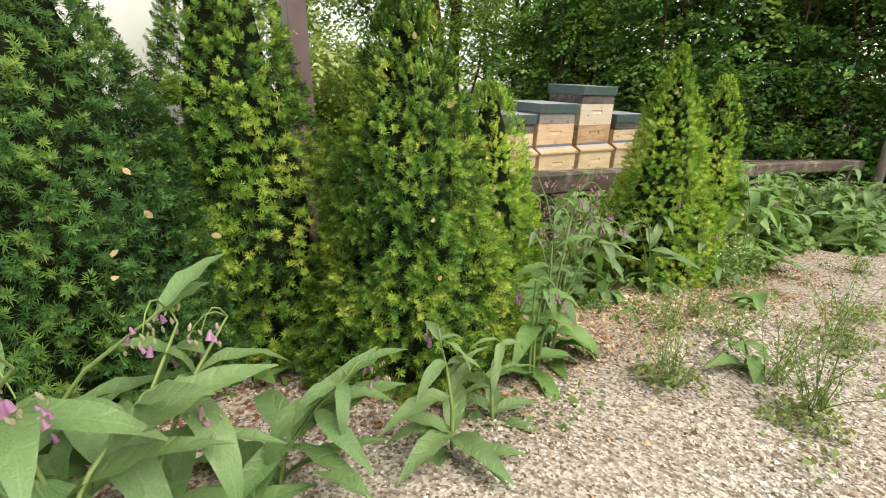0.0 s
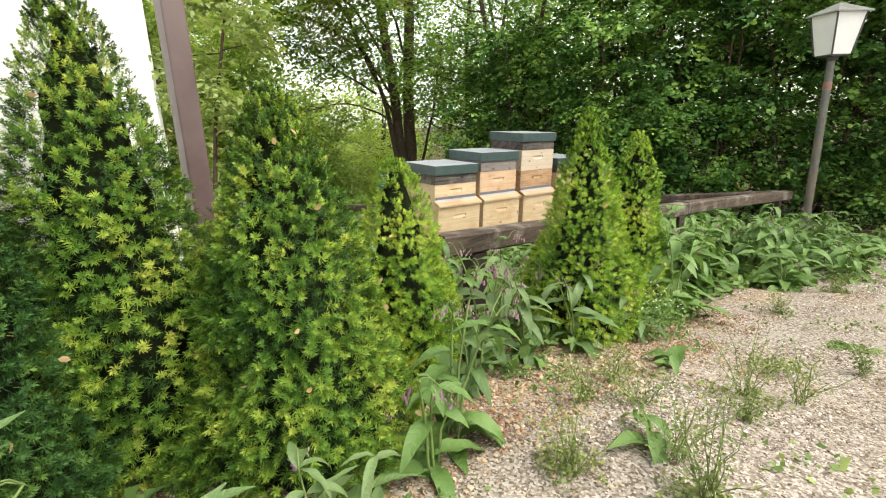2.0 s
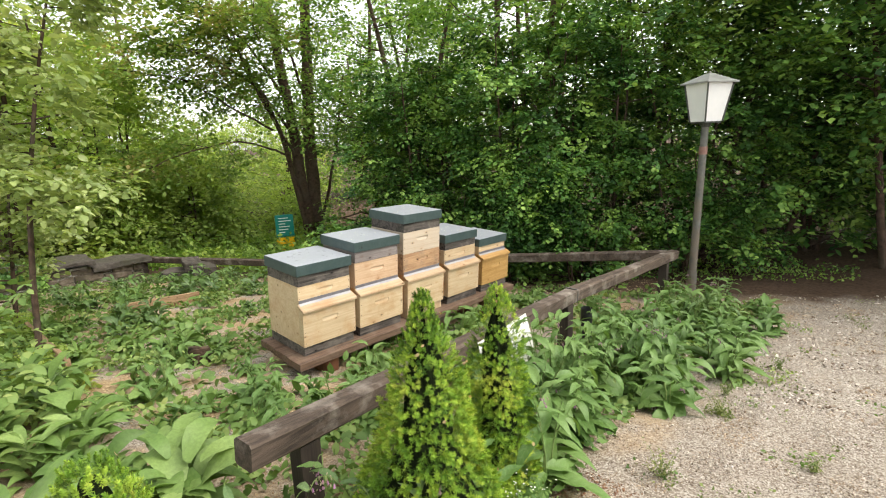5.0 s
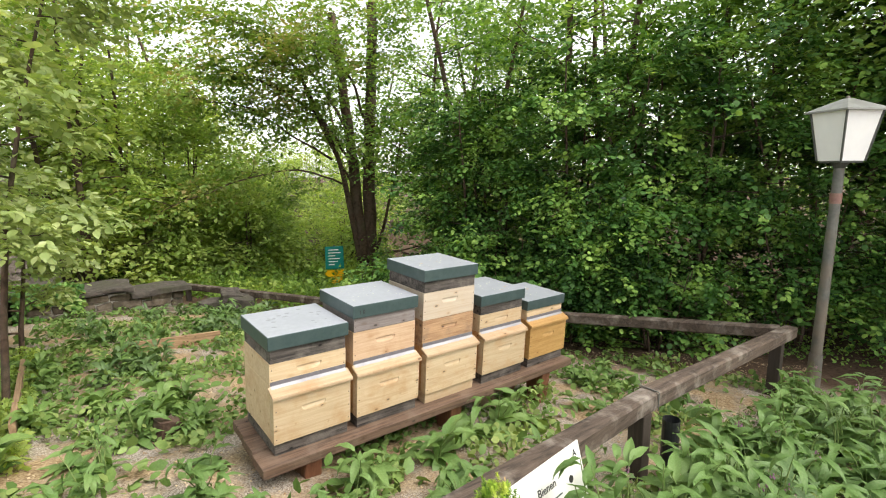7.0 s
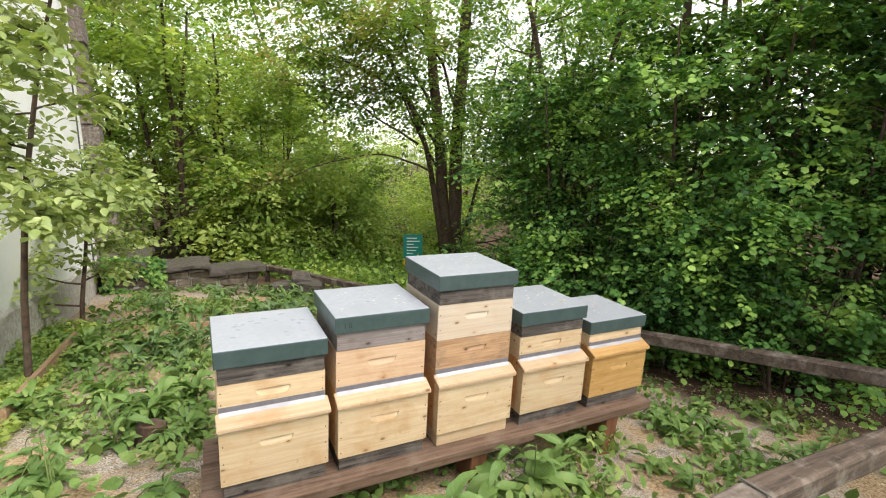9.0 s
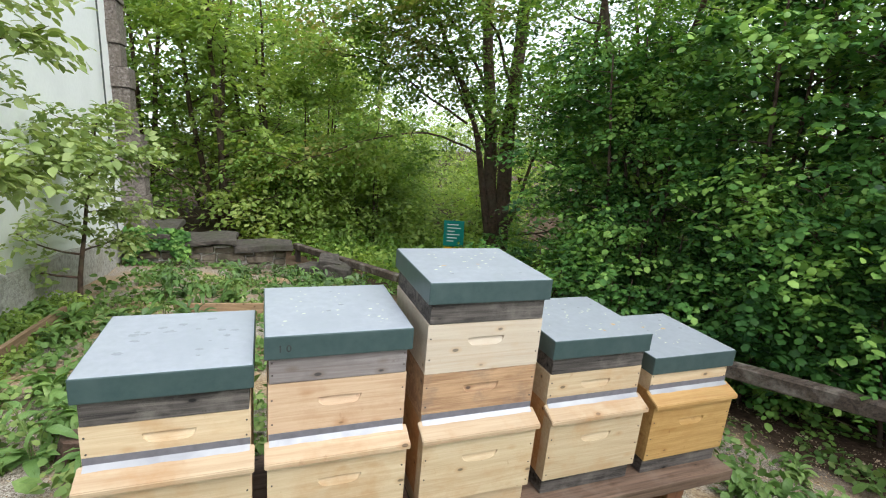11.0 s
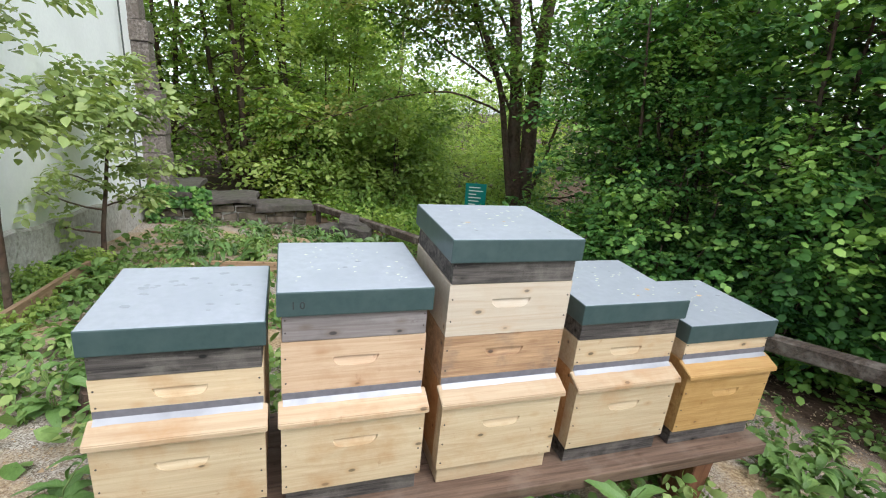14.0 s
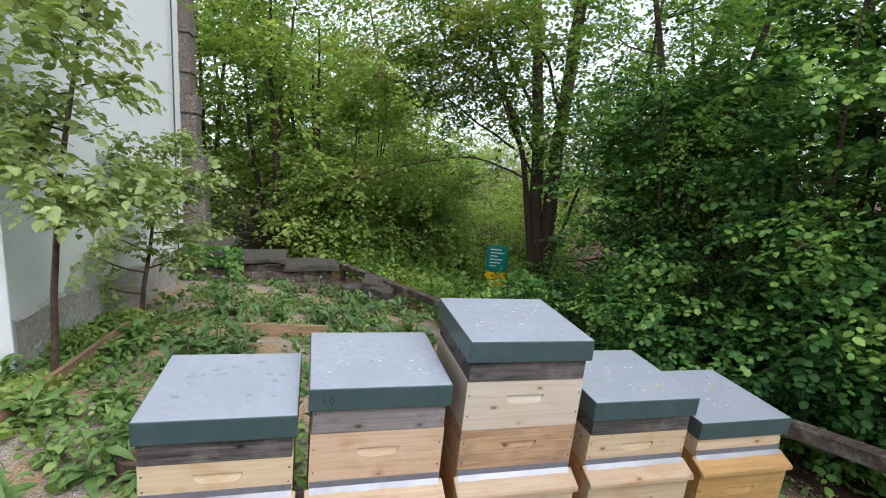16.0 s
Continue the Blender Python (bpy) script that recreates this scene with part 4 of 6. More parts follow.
def wall_line(x):
    return 7.1 + 0.1 * (x + 2.6)


bm = bmesh.new()
for k in range(8):
    xa, xb = -2.62 + 0.3 * k, -2.62 + 0.3 * (k + 1) - 0.002
    g = gz(xa, wall_line(xa))
    box(xa, wall_line(xa) + 0.03, g - 0.15, xb, wall_line(xa) + 0.42, g + 0.36, 0, bm)
part("core", bm, PLINTH, sw, "rough mortar core")
for row in range(3):
    x = -2.6
    while x < -0.25:
        w = rng.uniform(0.14, 0.52)
        x2 = min(x + w, -0.2)
        yb = wall_line(x)
        g = gz(x, yb) - 0.06 + row * 0.14
        bm = box(x, yb + rng.uniform(-0.03, 0.015), g, x2 - 0.014, yb + 0.2, g + rng.uniform(0.115, 0.138), 0.03)
        for v in bm.verts:
            v.co += noise.noise_vector(v.co * 5) * 0.032
        part("stone", bm, STONE, sw)
        x = x2
for x0, x1, dz, deep, thick in ((-2.75, -1.98, 0.075, 1.6, 0.085), (-2.0, -1.02, 0.045, 0.85, 0.08), (-1.06, -0.1, -0.005, 0.66, 0.1)):
    yb = wall_line(x0) - 0.1
    g = gz((x0 + x1) / 2, yb) + 0.345 + dz
    bm = box(x0, yb, g, x1, yb + deep, g + thick, 0.012)
    bmesh.ops.subdivide_edges(bm, edges=bm.edges[:], cuts=5, use_grid_fill=True)
    for v in bm.verts:
        v.co += 0.035 * noise.noise_vector(v.co * 2.6) + 0.02 * noise.noise_vector(v.co * 9)
    part("slab", bm, SLAB, sw, "dark weathered stone slab")
# broken stones lying below the fence rail
for k, (x, y, w) in enumerate(((0.25, 6.9, 0.5), (0.62, 6.5, 0.42), (0.5, 6.75, 0.36))):
    bm = box(-w / 2, -0.2, -0.08, w / 2, 0.2, 0.09, 0.02)
    bmesh.ops.subdivide_edges(bm, edges=bm.edges[:], cuts=3, use_grid_fill=True)
    for v in bm.verts:
        v.co += 0.05 * noise.noise_vector(v.co * 4 + Vector((k, 0, 0)))
    ob = part("loose_slab", bm, SLAB, None)
    ob.matrix_world = pose(x, y, gz(x, y) + 0.1 + 0.1 * k, 6 * k, 5, -40 + 17 * k)
    tagged(ob, "broken stone slab lying below the fence rail", "stone", "loose stones")

def wall_ivy(n, x0, x1):
    """Ivy hanging over the wall's face, thinning out towards the ground."""
    r = np.random.default_rng(77)
    x = r.uniform(x0, x1, n)
    h = 0.62 * r.random(n) ** 0.7
    keep = np.array([noise.noise((a * 2.2, b * 3, 1)) for a, b in zip(x, h)]) > -0.12
    x, h = x[keep], h[keep]
    y = wall_line(x) - 0.06 - 0.1 * r.random(len(x))
    at = np.stack([x, y, ground_z(x, y) + h], -1)
    lean = np.array([0, -0.8, 0.6]) + 0 * at
    v, f = scatter_leaves(r, at, 0.05 + 0.04 * r.random(len(x)), ROUND, 0.75, None, 0.8, lean)
    ob = new("ivy", raw_mesh("ivy", v, f, HEDGELEAF))
    tagged(ob, "dark ivy hanging over the low stone wall", "ivy", kind="stuff")


wall_ivy(1500, -2.62, -1.75)

# bed edging board along the house wall
EDGING = wood("edging_wood", (0.2, 0.12, 0.065), (0.4, 0.27, 0.16), (0.14, 0.09, 0.06), 0.5, 0.8, axis=1)
for x, y, long, turn in ((-2.38, 1.55, 2.2, 0.5), (-1.5, 3.98, 1.15, -80)):
    ed = part("edging_board", box(-0.02, 0, -0.1, 0.02, long, 0.16, 0.006), EDGING, None)
    tagged(ed, "weathered board edging a herb bed near the house", "board", "edging boards")
    ed.matrix_world = pose(x, y, gz(x, y), -5.2 if turn > 0 else -7.0, 0, turn)

# green and yellow footpath signs
sg = tagged(new("footpath_sign"), "green footpath board above yellow arrow signs on a pole", "sign")
sg.matrix_world = pose(3.45, 8.3, gz(3.45, 8.3), 0, 0, -24)
ZS = 0.24 - gz(3.45, 8.3)
part("pole", cyl((0, 0.03, -0.1), (0, 0.03, ZS + 0.02), 0.025, 0.025, 12), LAMPSTEEL, sg)
gb = part("board", box(-0.23, -0.012, ZS - 0.58, 0.23, 0.0, ZS, 0.003), SIGNGREEN, sg, "green board with white lines")
for i, (a, b2) in enumerate(((-0.15, 0.1), (-0.15, 0.16), (-0.15, 0.02), (-0.15, 0.13), (-0.15, 0.08), (-0.15, 0.0))):
    part("text_line", box(a, -0.0155, ZS - 0.1 - 0.075 * i, b2, -0.0125, ZS - 0.08 - 0.075 * i, 0), SIGNWHITE, gb)
for z0, z1, xa, xb in ((-0.78, -0.61, -0.25, 0.22), (-0.97, -0.8, -0.17, 0.2)):
    bm = bmesh.new()
    pr = [(xa, ZS + (z0 + z1) / 2), (xa + 0.07, ZS + z0), (xb, ZS + z0), (xb, ZS + z1), (xa + 0.07, ZS + z1)]
    a = [bm.verts.new((x, -0.012, z)) for x, z in pr]
    b3 = [bm.verts.new((x, 0.0, z)) for x, z in pr]
    bm.faces.new(a)
    bm.faces.new(b3)
    for i in range(5):
        bm.faces.new((a[i], a[(i + 1) % 5], b3[(i + 1) % 5], b3[i]))
    part("arrow_sign", bm, SIGNYELLOW, sg, "yellow arrow sign")

# old stump in the herbs
bm = cyl((0, 0, -0.1), (0, 0, 0.13), 0.12, 0.09, 14)
bmesh.ops.subdivide_edges(bm, edges=bm.edges[:], cuts=2)
for v in bm.verts:
    v.co += Vector((noise.noise(v.co * 7), noise.noise(v.co * 7 + Vector((3, 0, 0))), noise.noise(v.co * 7 + Vector((0, 9, 0))))) * 0.035
st = part("tree_stump", bm, BARK, None)
st.matrix_world = pose(-1.5, 1.1, gz(-1.5, 1.1))
tagged(st, "rotten dark tree stump among the herbs", "stump")


# ---------------------------------------------------------------- dwarf spruces
def dwarf_spruce(x, y, top, radius, seed, mat, label, shoots, belly=0.68, inner=NEEDLE_OLD_SHADED):
    """Dense dwarf conifer: an added shade shell closed in by tufts of needled shoots."""
    rng = np.random.default_rng(seed)
    g = gz(x, y)
    H = top - g
    T = tagged(new("dwarf_spruce"), label, "spruce", "row of dwarf spruces")
    T.location = (x, y, g)
    v, f = tube([(0, 0, -0.05), (0, 0, H * 0.5), (0, 0, H * 0.93)], [0.03, 0.02, 0.003], 8)
    part_ob = new("trunk", raw_mesh("trunk", v, f, TWIG, True))
    part_ob.parent = T

    def swell(a, z):
        return noise.noise((3.0 * math.cos(a) + seed, 3.0 * math.sin(a) + 4, z * 7.5))

    def girth(a, u):
        """Outline radius at a turn and height: cone with boughs and hollows."""
        z = u * H
        broad = noise.noise((1.5 * math.cos(a) + seed, 1.5 * math.sin(a), z * 3.2))
        foot = 1 - 0.2 * math.exp(-u * 14)
        return (radius * (1 - u) ** belly * foot + 0.008) * (1 + 0.2 * broad) + 0.036 * swell(a, z) * min(1.0, 3 * (1 - u))

    def layer(n, depth, rough, smin, smax, k, hollow):
        """Bottle-brush shoots over the outline, a little way in; fewer of them in the hollows."""
        U, A = [], []
        pick = random.Random(seed * 7 + k)
        while len(U) < n:
            q, b = pick.random(), pick.random() * 6.283
            if pick.random() > (1 - q) ** 0.6 + 0.1 or swell(b, q * H) < hollow * pick.random():
                continue
            U.append(q)
            A.append(b)
        u, a = np.array(U), np.array(A)
        m = n // 30
        u[:m] = 0.88 + 0.115 * rng.random(m)
        r = np.maximum(np.array([girth(b, q) for b, q in zip(a, u)]) - depth * (1 - u) + rough * rng.normal(size=n).clip(-2, 1.5), 0.003)
        at = np.stack([r * np.cos(a), r * np.sin(a), 0.03 + u * (H - 0.06)], -1)
        out = np.stack([np.cos(a), np.sin(a), 0.25 + 4.0 * u ** 6], -1) + 0.38 * rng.normal(size=(n, 3))
        out /= np.linalg.norm(out, axis=1)[:, None]
        size = (smin + (smax - smin) * rng.random(n)) * (1 - 0.5 * u ** 2)
        s1 = np.cross(out, rng.normal(size=(n, 3)))
        s1 /= np.linalg.norm(s1, axis=1)[:, None]
        s2 = np.cross(out, s1)
        # needles stand round a twig of five joints, leaning forward towards its tip
        joint = np.arange(k) * 5 // k
        along = np.linspace(0, 1, k)[None]
        ang = np.arange(k) * 2.4 + rng.random((n, 1)) * 6 + 0.3 * rng.normal(size=(n, k))
        lift = 0.15 + 1.5 * along ** 2 + 0.15 * rng.normal(size=(n, k))
        radial = s1[:, None] * np.cos(ang)[..., None] + s2[:, None] * np.sin(ang)[..., None]
        dirn = radial + out[:, None] * lift[..., None]
        dirn /= np.linalg.norm(dirn, axis=2)[..., None]
        ln = size[:, None] * (0.75 + 0.3 * rng.random((n, k))) * (1 - 0.25 * along)
        axis = at[:, None] + out[:, None] * (size[:, None] * np.linspace(-0.2, 0.9, 5)[None])[..., None]
        base = axis[:, joint]
        tip = base + dirn * ln[..., None]
        side = np.cross(dirn, out[:, None] + 0.01)
        side /= np.linalg.norm(side, axis=2)[..., None] + 1e-9
        mid = base + (tip - base) * 0.4 + side * 0.0024
        V = np.concatenate([axis, np.stack([mid, tip], 2).reshape(n, 2 * k, 3)], 1)
        q = np.arange(k)
        tri = np.stack([joint, 5 + 2 * q, 6 + 2 * q], -1)
        first = np.array([np.argmax(joint == c) for c in range(4)])
        web = np.stack([np.arange(4), np.arange(1, 5), 5 + 2 * first], -1)
        tri = np.concatenate([tri, web])
        F = tri[None] + (np.arange(n) * (2 * k + 5))[:, None, None]
        return V.reshape(-1, 3), F.reshape(-1, 3), at, out

    front = layer(int(shoots * 0.85), 0.0, 0.008, 0.016, 0.0235, 32, -1.3 if inner is NEEDLE_OLD_SHADED else -4.0)
    cr = new("crown", raw_mesh("crown", front[0], front[1], mat))
    cr.parent = T
    # older shoots further in, their green darkened as painted shade between the tufts
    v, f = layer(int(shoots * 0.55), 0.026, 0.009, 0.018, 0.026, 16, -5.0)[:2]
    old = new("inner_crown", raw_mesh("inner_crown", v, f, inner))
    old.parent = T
    # added shell in near-black, painted shade between the shoots; it closes the middle
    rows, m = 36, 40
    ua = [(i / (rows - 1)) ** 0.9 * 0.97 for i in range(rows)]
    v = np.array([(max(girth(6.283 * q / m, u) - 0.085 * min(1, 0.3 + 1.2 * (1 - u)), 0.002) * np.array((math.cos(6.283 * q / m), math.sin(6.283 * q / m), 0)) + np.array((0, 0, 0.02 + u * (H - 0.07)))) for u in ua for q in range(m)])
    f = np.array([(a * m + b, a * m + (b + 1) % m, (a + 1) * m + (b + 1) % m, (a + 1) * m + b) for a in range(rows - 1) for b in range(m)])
    hb = new("twig_core", raw_mesh("twig_core", v, f, CORESHADE, True))
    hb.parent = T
    # dead leaves caught in the crown
    nd = max(5, shoots // 90)
    at, out = front[2], front[3]
    i = rng.choice(len(at), nd, replace=False)
    v, f = scatter_leaves(rng, at[i] + out[i] * 0.028, 0.012 + 0.01 * rng.random(nd), LEAF7, 0.3)
    dl = new("caught_leaf", raw_mesh("caught_leaf", v, f, DRYLEAF))
    dl.parent = T
    tagged(dl, "dry fallen leaves caught in the needles", kind="stuff")


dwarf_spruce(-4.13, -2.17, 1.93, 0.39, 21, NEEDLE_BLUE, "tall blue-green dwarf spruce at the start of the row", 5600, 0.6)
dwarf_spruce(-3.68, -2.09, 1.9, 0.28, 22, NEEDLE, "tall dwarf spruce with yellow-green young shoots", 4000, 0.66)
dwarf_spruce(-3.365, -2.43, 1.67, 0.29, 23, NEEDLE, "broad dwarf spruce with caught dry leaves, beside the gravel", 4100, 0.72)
dwarf_spruce(-2.84, -2.1, 1.46, 0.205, 24, NEEDLE_YOUNG, "small dwarf spruce behind flowering comfrey", 2100, 0.5, NEEDLE)
dwarf_spruce(-1.855, -2.18, 1.615, 0.315, 25, NEEDLE_YOUNG, "slender pointed dwarf spruce with comfrey at its foot", 3000, 0.95, NEEDLE)
dwarf_spruce(-1.345, -2.13, 1.5, 0.2, 26, NEEDLE_YOUNG, "small slender dwarf spruce next to the fence rail", 2000, 0.65, NEEDLE)


# ---------------------------------------------------------------- comfrey and herbs
def leaf_mesh(name, length, width, curl, wave, mat, seed):
    """A long pointed leaf with folded midrib, arched over its length."""
    rng = np.random.default_rng(seed)
    nl, nw = 9, 2
    V, F = [], []
    for i in range(nl + 1):
        t = i / nl
        w = width * (math.sin(math.pi * t ** 0.8) ** 0.9 * (1 - 0.25 * t) + 0.03) * 0.5
        if i == nl:
            w = 0.002
        a = curl * t
        x = length * math.sin(a) / curl if curl else length * t
        z = -length * (1 - math.cos(a)) / curl if curl else 0
        for j in range(-nw, nw + 1):
            s = j / nw
            lift = (0.42 - 0.2 * t) * w * abs(s) + wave * w * math.sin(t * 17 + s * 2 + seed) * abs(s)
            V.append((x - 0 * lift, s * w, z + lift))
    k = 2 * nw + 1
    for i in range(nl):
        for j in range(k - 1):
            F.append((i * k + j, i * k + j + 1, (i + 1) * k + j + 1, (i + 1) * k + j))
    return raw_mesh(name, V, F, mat, True)


LEAVES = [leaf_mesh("leaf", 0.2, w, c, 0.2, COMFREY_LEAF, i) for i, (c, w) in enumerate(((0.7, 0.062), (1.1, 0.066), (1.5, 0.058), (1.9, 0.062), (2.3, 0.055)))]
LEAVES_GREY = [leaf_mesh("leaf", 0.2, w, c, 0.2, GREY_LEAF, i + 5) for i, (c, w) in enumerate(((0.6, 0.048), (1.0, 0.054), (1.4, 0.05), (1.8, 0.056), (2.2, 0.046)))]


def bell_mesh():
    v, f = tube([(0, 0, 0), (0, 0, -0.006), (0, 0, -0.013), (0, 0, -0.018)], [0.002, 0.0042, 0.0045, 0.006], 7)
    return raw_mesh("bell", v, f, PETAL, True)


def bud_mesh():
    v, f = tube([(0, 0, 0.006), (0, 0, 0), (0, 0, -0.007)], [0.001, 0.0035, 0.002], 6)
    return raw_mesh("bud", v, f, CALYX, True)


BELL, BUD = bell_mesh(), bud_mesh()


def comfrey(x, y, seed, height, nleaf, label, flowers=0, meshes=None, scale=1.0, spread=0.22, lean=(0, 0)):
    """A comfrey plant: stems, each leaf, drooping flower clusters."""
    rng = random.Random(seed)
    meshes = meshes or LEAVES
    P = tagged(new("comfrey_plant"), label, "plant", "comfrey plants")
    P.location = (x, y, gz(x, y))
    pieces, tops = [], []
    for s in range(3 if height > 0.25 else 1):
        a = rng.uniform(0, 6.28)
        ex, ey = spread * math.cos(a) * rng.uniform(0.3, 1) + lean[0], spread * math.sin(a) * rng.uniform(0.3, 1) + lean[1]
        hh = height * rng.uniform(0.75, 1.05)
        pts = [(0.02 * math.cos(a), 0.02 * math.sin(a), -0.03), (ex * 0.3, ey * 0.3, hh * 0.45), (ex * 0.65, ey * 0.65, hh * 0.8), (ex, ey, hh)]
        pieces.append(tube(pts, [0.0046, 0.0038, 0.003, 0.0018], 6))
        tops.append((pts, a))
    v, f = joined(pieces)
    st = new("stem", raw_mesh("stem", v, f, STEM, True))
    st.parent = P
    for i in range(nleaf):
        pts, a0 = rng.choice(tops)
        t = rng.random() ** 0.8
        if i < nleaf * 0.4:
            t = rng.random() * 0.2
        k = min(2, int(t * 3))
        q = t * 3 - k
        p = [pts[k][c] * (1 - q) + pts[k + 1][c] * q for c in range(3)]
        ob = new("leaf", rng.choice(meshes))
        ob.parent = P
        big = scale * (1.25 - 0.65 * t) * rng.uniform(0.75, 1.15)
        ob.matrix_basis = Matrix.Translation(p) @ Euler((rng.uniform(-0.35, 0.35), -rng.uniform(0.15, 1.0) + 0.25 * t, rng.uniform(0, 6.28))).to_matrix().to_4x4() @ Matrix.Diagonal((big, big, big, 1))
    for i in range(flowers):
        pts, a0 = tops[i % len(tops)]
        c = rng.uniform(0, 6.28)
        ex, ey, ez = pts[3]
        ex, ey, ez = ex + 0.06 * math.cos(c), ey + 0.06 * math.sin(c), ez - rng.uniform(-0.01, 0.05)
        arc = [tuple(pts[3][c] + ((ex, ey, ez)[c] - pts[3][c]) * q + (0.05 * q * (1 - q) * 2 if c == 2 else 0) for c in range(3)) for q in (0, 0.25, 0.5, 0.75, 0.92, 1)]
        v, f = tube(arc, [0.0016, 0.0014, 0.0012, 0.001, 0.0009, 0.0007], 5)
        o = new("flower_stalk", raw_mesh("flower_stalk", v, f, STEM, True))
        o.parent = P
        for m in range(12):
            ob = new("flower_bell" if m < 4 else "bud", BELL if m < 4 else BUD)
            ob.parent = o
            sc = rng.uniform(0.5, 0.85)
            ob.matrix_basis = Matrix.Translation((ex + rng.uniform(-0.022, 0.022), ey + rng.uniform(-0.022, 0.022), ez - rng.uniform(-0.01, 0.025))) @ Euler((rng.uniform(-0.5, 0.5), rng.uniform(-0.5, 0.5), 0)).to_matrix().to_4x4() @ Matrix.Diagonal((sc, sc, sc, 1))
    return P


# flowering plants beside the path, in front of the spruces
for k, (x, y, h) in enumerate(((-2.36, -2.28, 0.4), (-2.1, -2.34, 0.36), (-2.5, -2.02, 0.46), (-2.0, -1.98, 0.44), (-1.72, -2.42, 0.3), (-2.72, -2.36, 0.36))):
    comfrey(x, y, 680 + k, h, 22, "grey-green comfrey crowding between the dwarf spruces", 2, LEAVES_GREY, 0.95, 0.18)
comfrey(-4.16, -2.98, 14, 0.26, 26, "broad grey-green comfrey spreading over the path's edge", 2, LEAVES_GREY, 1.2, 0.2, (0.06, 0.02))
comfrey(-3.86, -2.78, 15, 0.24, 22, "comfrey with reaching leaves under the spruces", 2, LEAVES_GREY, 1.0, 0.2, (0.1, 0.02))
comfrey(-3.72, -3.0, 16, 0.12, 8, "small broad-leaved comfrey seedling in the gravel", 0, LEAVES_GREY, 0.85, 0.08)
comfrey(-4.06, -2.92, 1, 0.36, 22, "large grey-green comfrey with purple bells beside the spruces", 5, LEAVES_GREY, 1.15, 0.2, (0.08, 0.05))
comfrey(-4.22, -2.72, 2, 0.46, 20, "tall arching comfrey with long leaves", 3, LEAVES_GREY, 1.3, 0.25, (0.05, -0.05))
comfrey(-3.52, -2.86, 3, 0.24, 20, "young grey-green comfrey growing in the gravel", 1, LEAVES_GREY, 0.75, 0.12)
comfrey(-3.40, -2.80, 31, 0.2, 14, "small comfrey with upright leaves in the gravel", 0, LEAVES_GREY, 0.7, 0.1)
comfrey(-3.02, -2.60, 4, 0.46, 26, "tall comfrey in flower leaning on a spruce", 6, LEAVES, 0.85, 0.14, (0.08, 0.0))
comfrey(-3.14, -2.66, 5, 0.3, 18, "bushy comfrey at the foot of a spruce", 2, LEAVES, 0.8, 0.14)
comfrey(-2.48, -2.16, 6, 0.5, 26, "tall comfrey with hanging purple flowers between spruces", 7, LEAVES_GREY, 0.85, 0.18)
comfrey(-2.62, -1.92, 61, 0.5, 20, "flowering comfrey below the rail's end", 4, LEAVES_GREY, 0.8, 0.18)
comfrey(-2.2, -2.0, 62, 0.45, 20, "comfrey filling the gap between spruces", 3, LEAVES, 0.8, 0.2)
comfrey(-1.95, -2.36, 7, 0.3, 14, "comfrey with broad leaves at a spruce's foot", 0, LEAVES, 1.0, 0.16)
comfrey(-1.62, -2.3, 8, 0.36, 14, "comfrey growing between two spruces", 0, LEAVES, 1.0, 0.16)
comfrey(-1.22, -2.33, 9, 0.5, 26, "big-leaved comfrey clump at the gravel's edge", 1, LEAVES, 1.3, 0.2)
comfrey(-1.02, -2.2, 10, 0.48, 24, "dense comfrey clump beside the path", 2, LEAVES, 1.2, 0.22)
comfrey(-2.03, -2.75, 12, 0.1, 8, "low comfrey rosette lying on the gravel", 0, LEAVES, 0.95, 0.05)
comfrey(-2.62, -2.98, 13, 0.1, 9, "flat yellow-green rosette on the gravel", 0, LEAVES, 0.7, 0.05)


def clump_mesh(seed, nleaf, height, rad, length, mat, template_w=0.3):
    """A whole herb clump as one mesh: arching pointed leaves from a common foot."""
    rng = np.random.default_rng(seed)
    pieces = []
    for i in range(nleaf):
        a, e = rng.random() * 6.283, rng.uniform(0.25, 1.25)
        L = length * rng.uniform(0.6, 1.15)
        w = L * template_w * rng.uniform(0.8, 1.2) * 0.5
        r0, h0 = rad * 0.5 * rng.random(), height * rng.random() ** 1.3 * 0.8
        d = np.array([math.cos(a), math.sin(a), 0])
        s = np.array([-math.sin(a), math.cos(a), 0]) 
        p = d * r0 + np.array([0, 0, h0])
        n = 5
        V = []
        tw = rng.normal() * 0.35
        for k in range(n + 1):
            t = k / n
            ww = w * (math.sin(math.pi * (0.08 + 0.92 * t) ** 0.85)) if k < n else 0.001
            ss = s * math.cos(tw) + np.array([0, 0, math.sin(tw)])
            V += [p - ss * ww + np.array([0, 0, 0.3 * ww]), p, p + ss * ww + np.array([0, 0, 0.3 * ww])]
            p = p + (d * math.cos(e) + np.array([0, 0, math.sin(e)])) * L / n
            e -= rng.uniform(0.2, 0.45)
        F = []
        for k in range(n):
            for j in (0, 1):
                F.append((k * 3 + j, k * 3 + j + 1, k * 3 + j + 4, k * 3 + j + 3))
        pieces.append((np.array(V), np.array(F)))
    v, f = joined(pieces)
    return raw_mesh("herb_clump", v, f, mat, True)


CLUMPS = [clump_mesh(40 + i, 34, 0.3, 0.16, 0.2, COMFREY, 0.34) for i in range(5)]
CLUMPS_G = [clump_mesh(50 + i, 34, 0.32, 0.16, 0.17, COMFREY_GREY, 0.3) for i in range(4)]


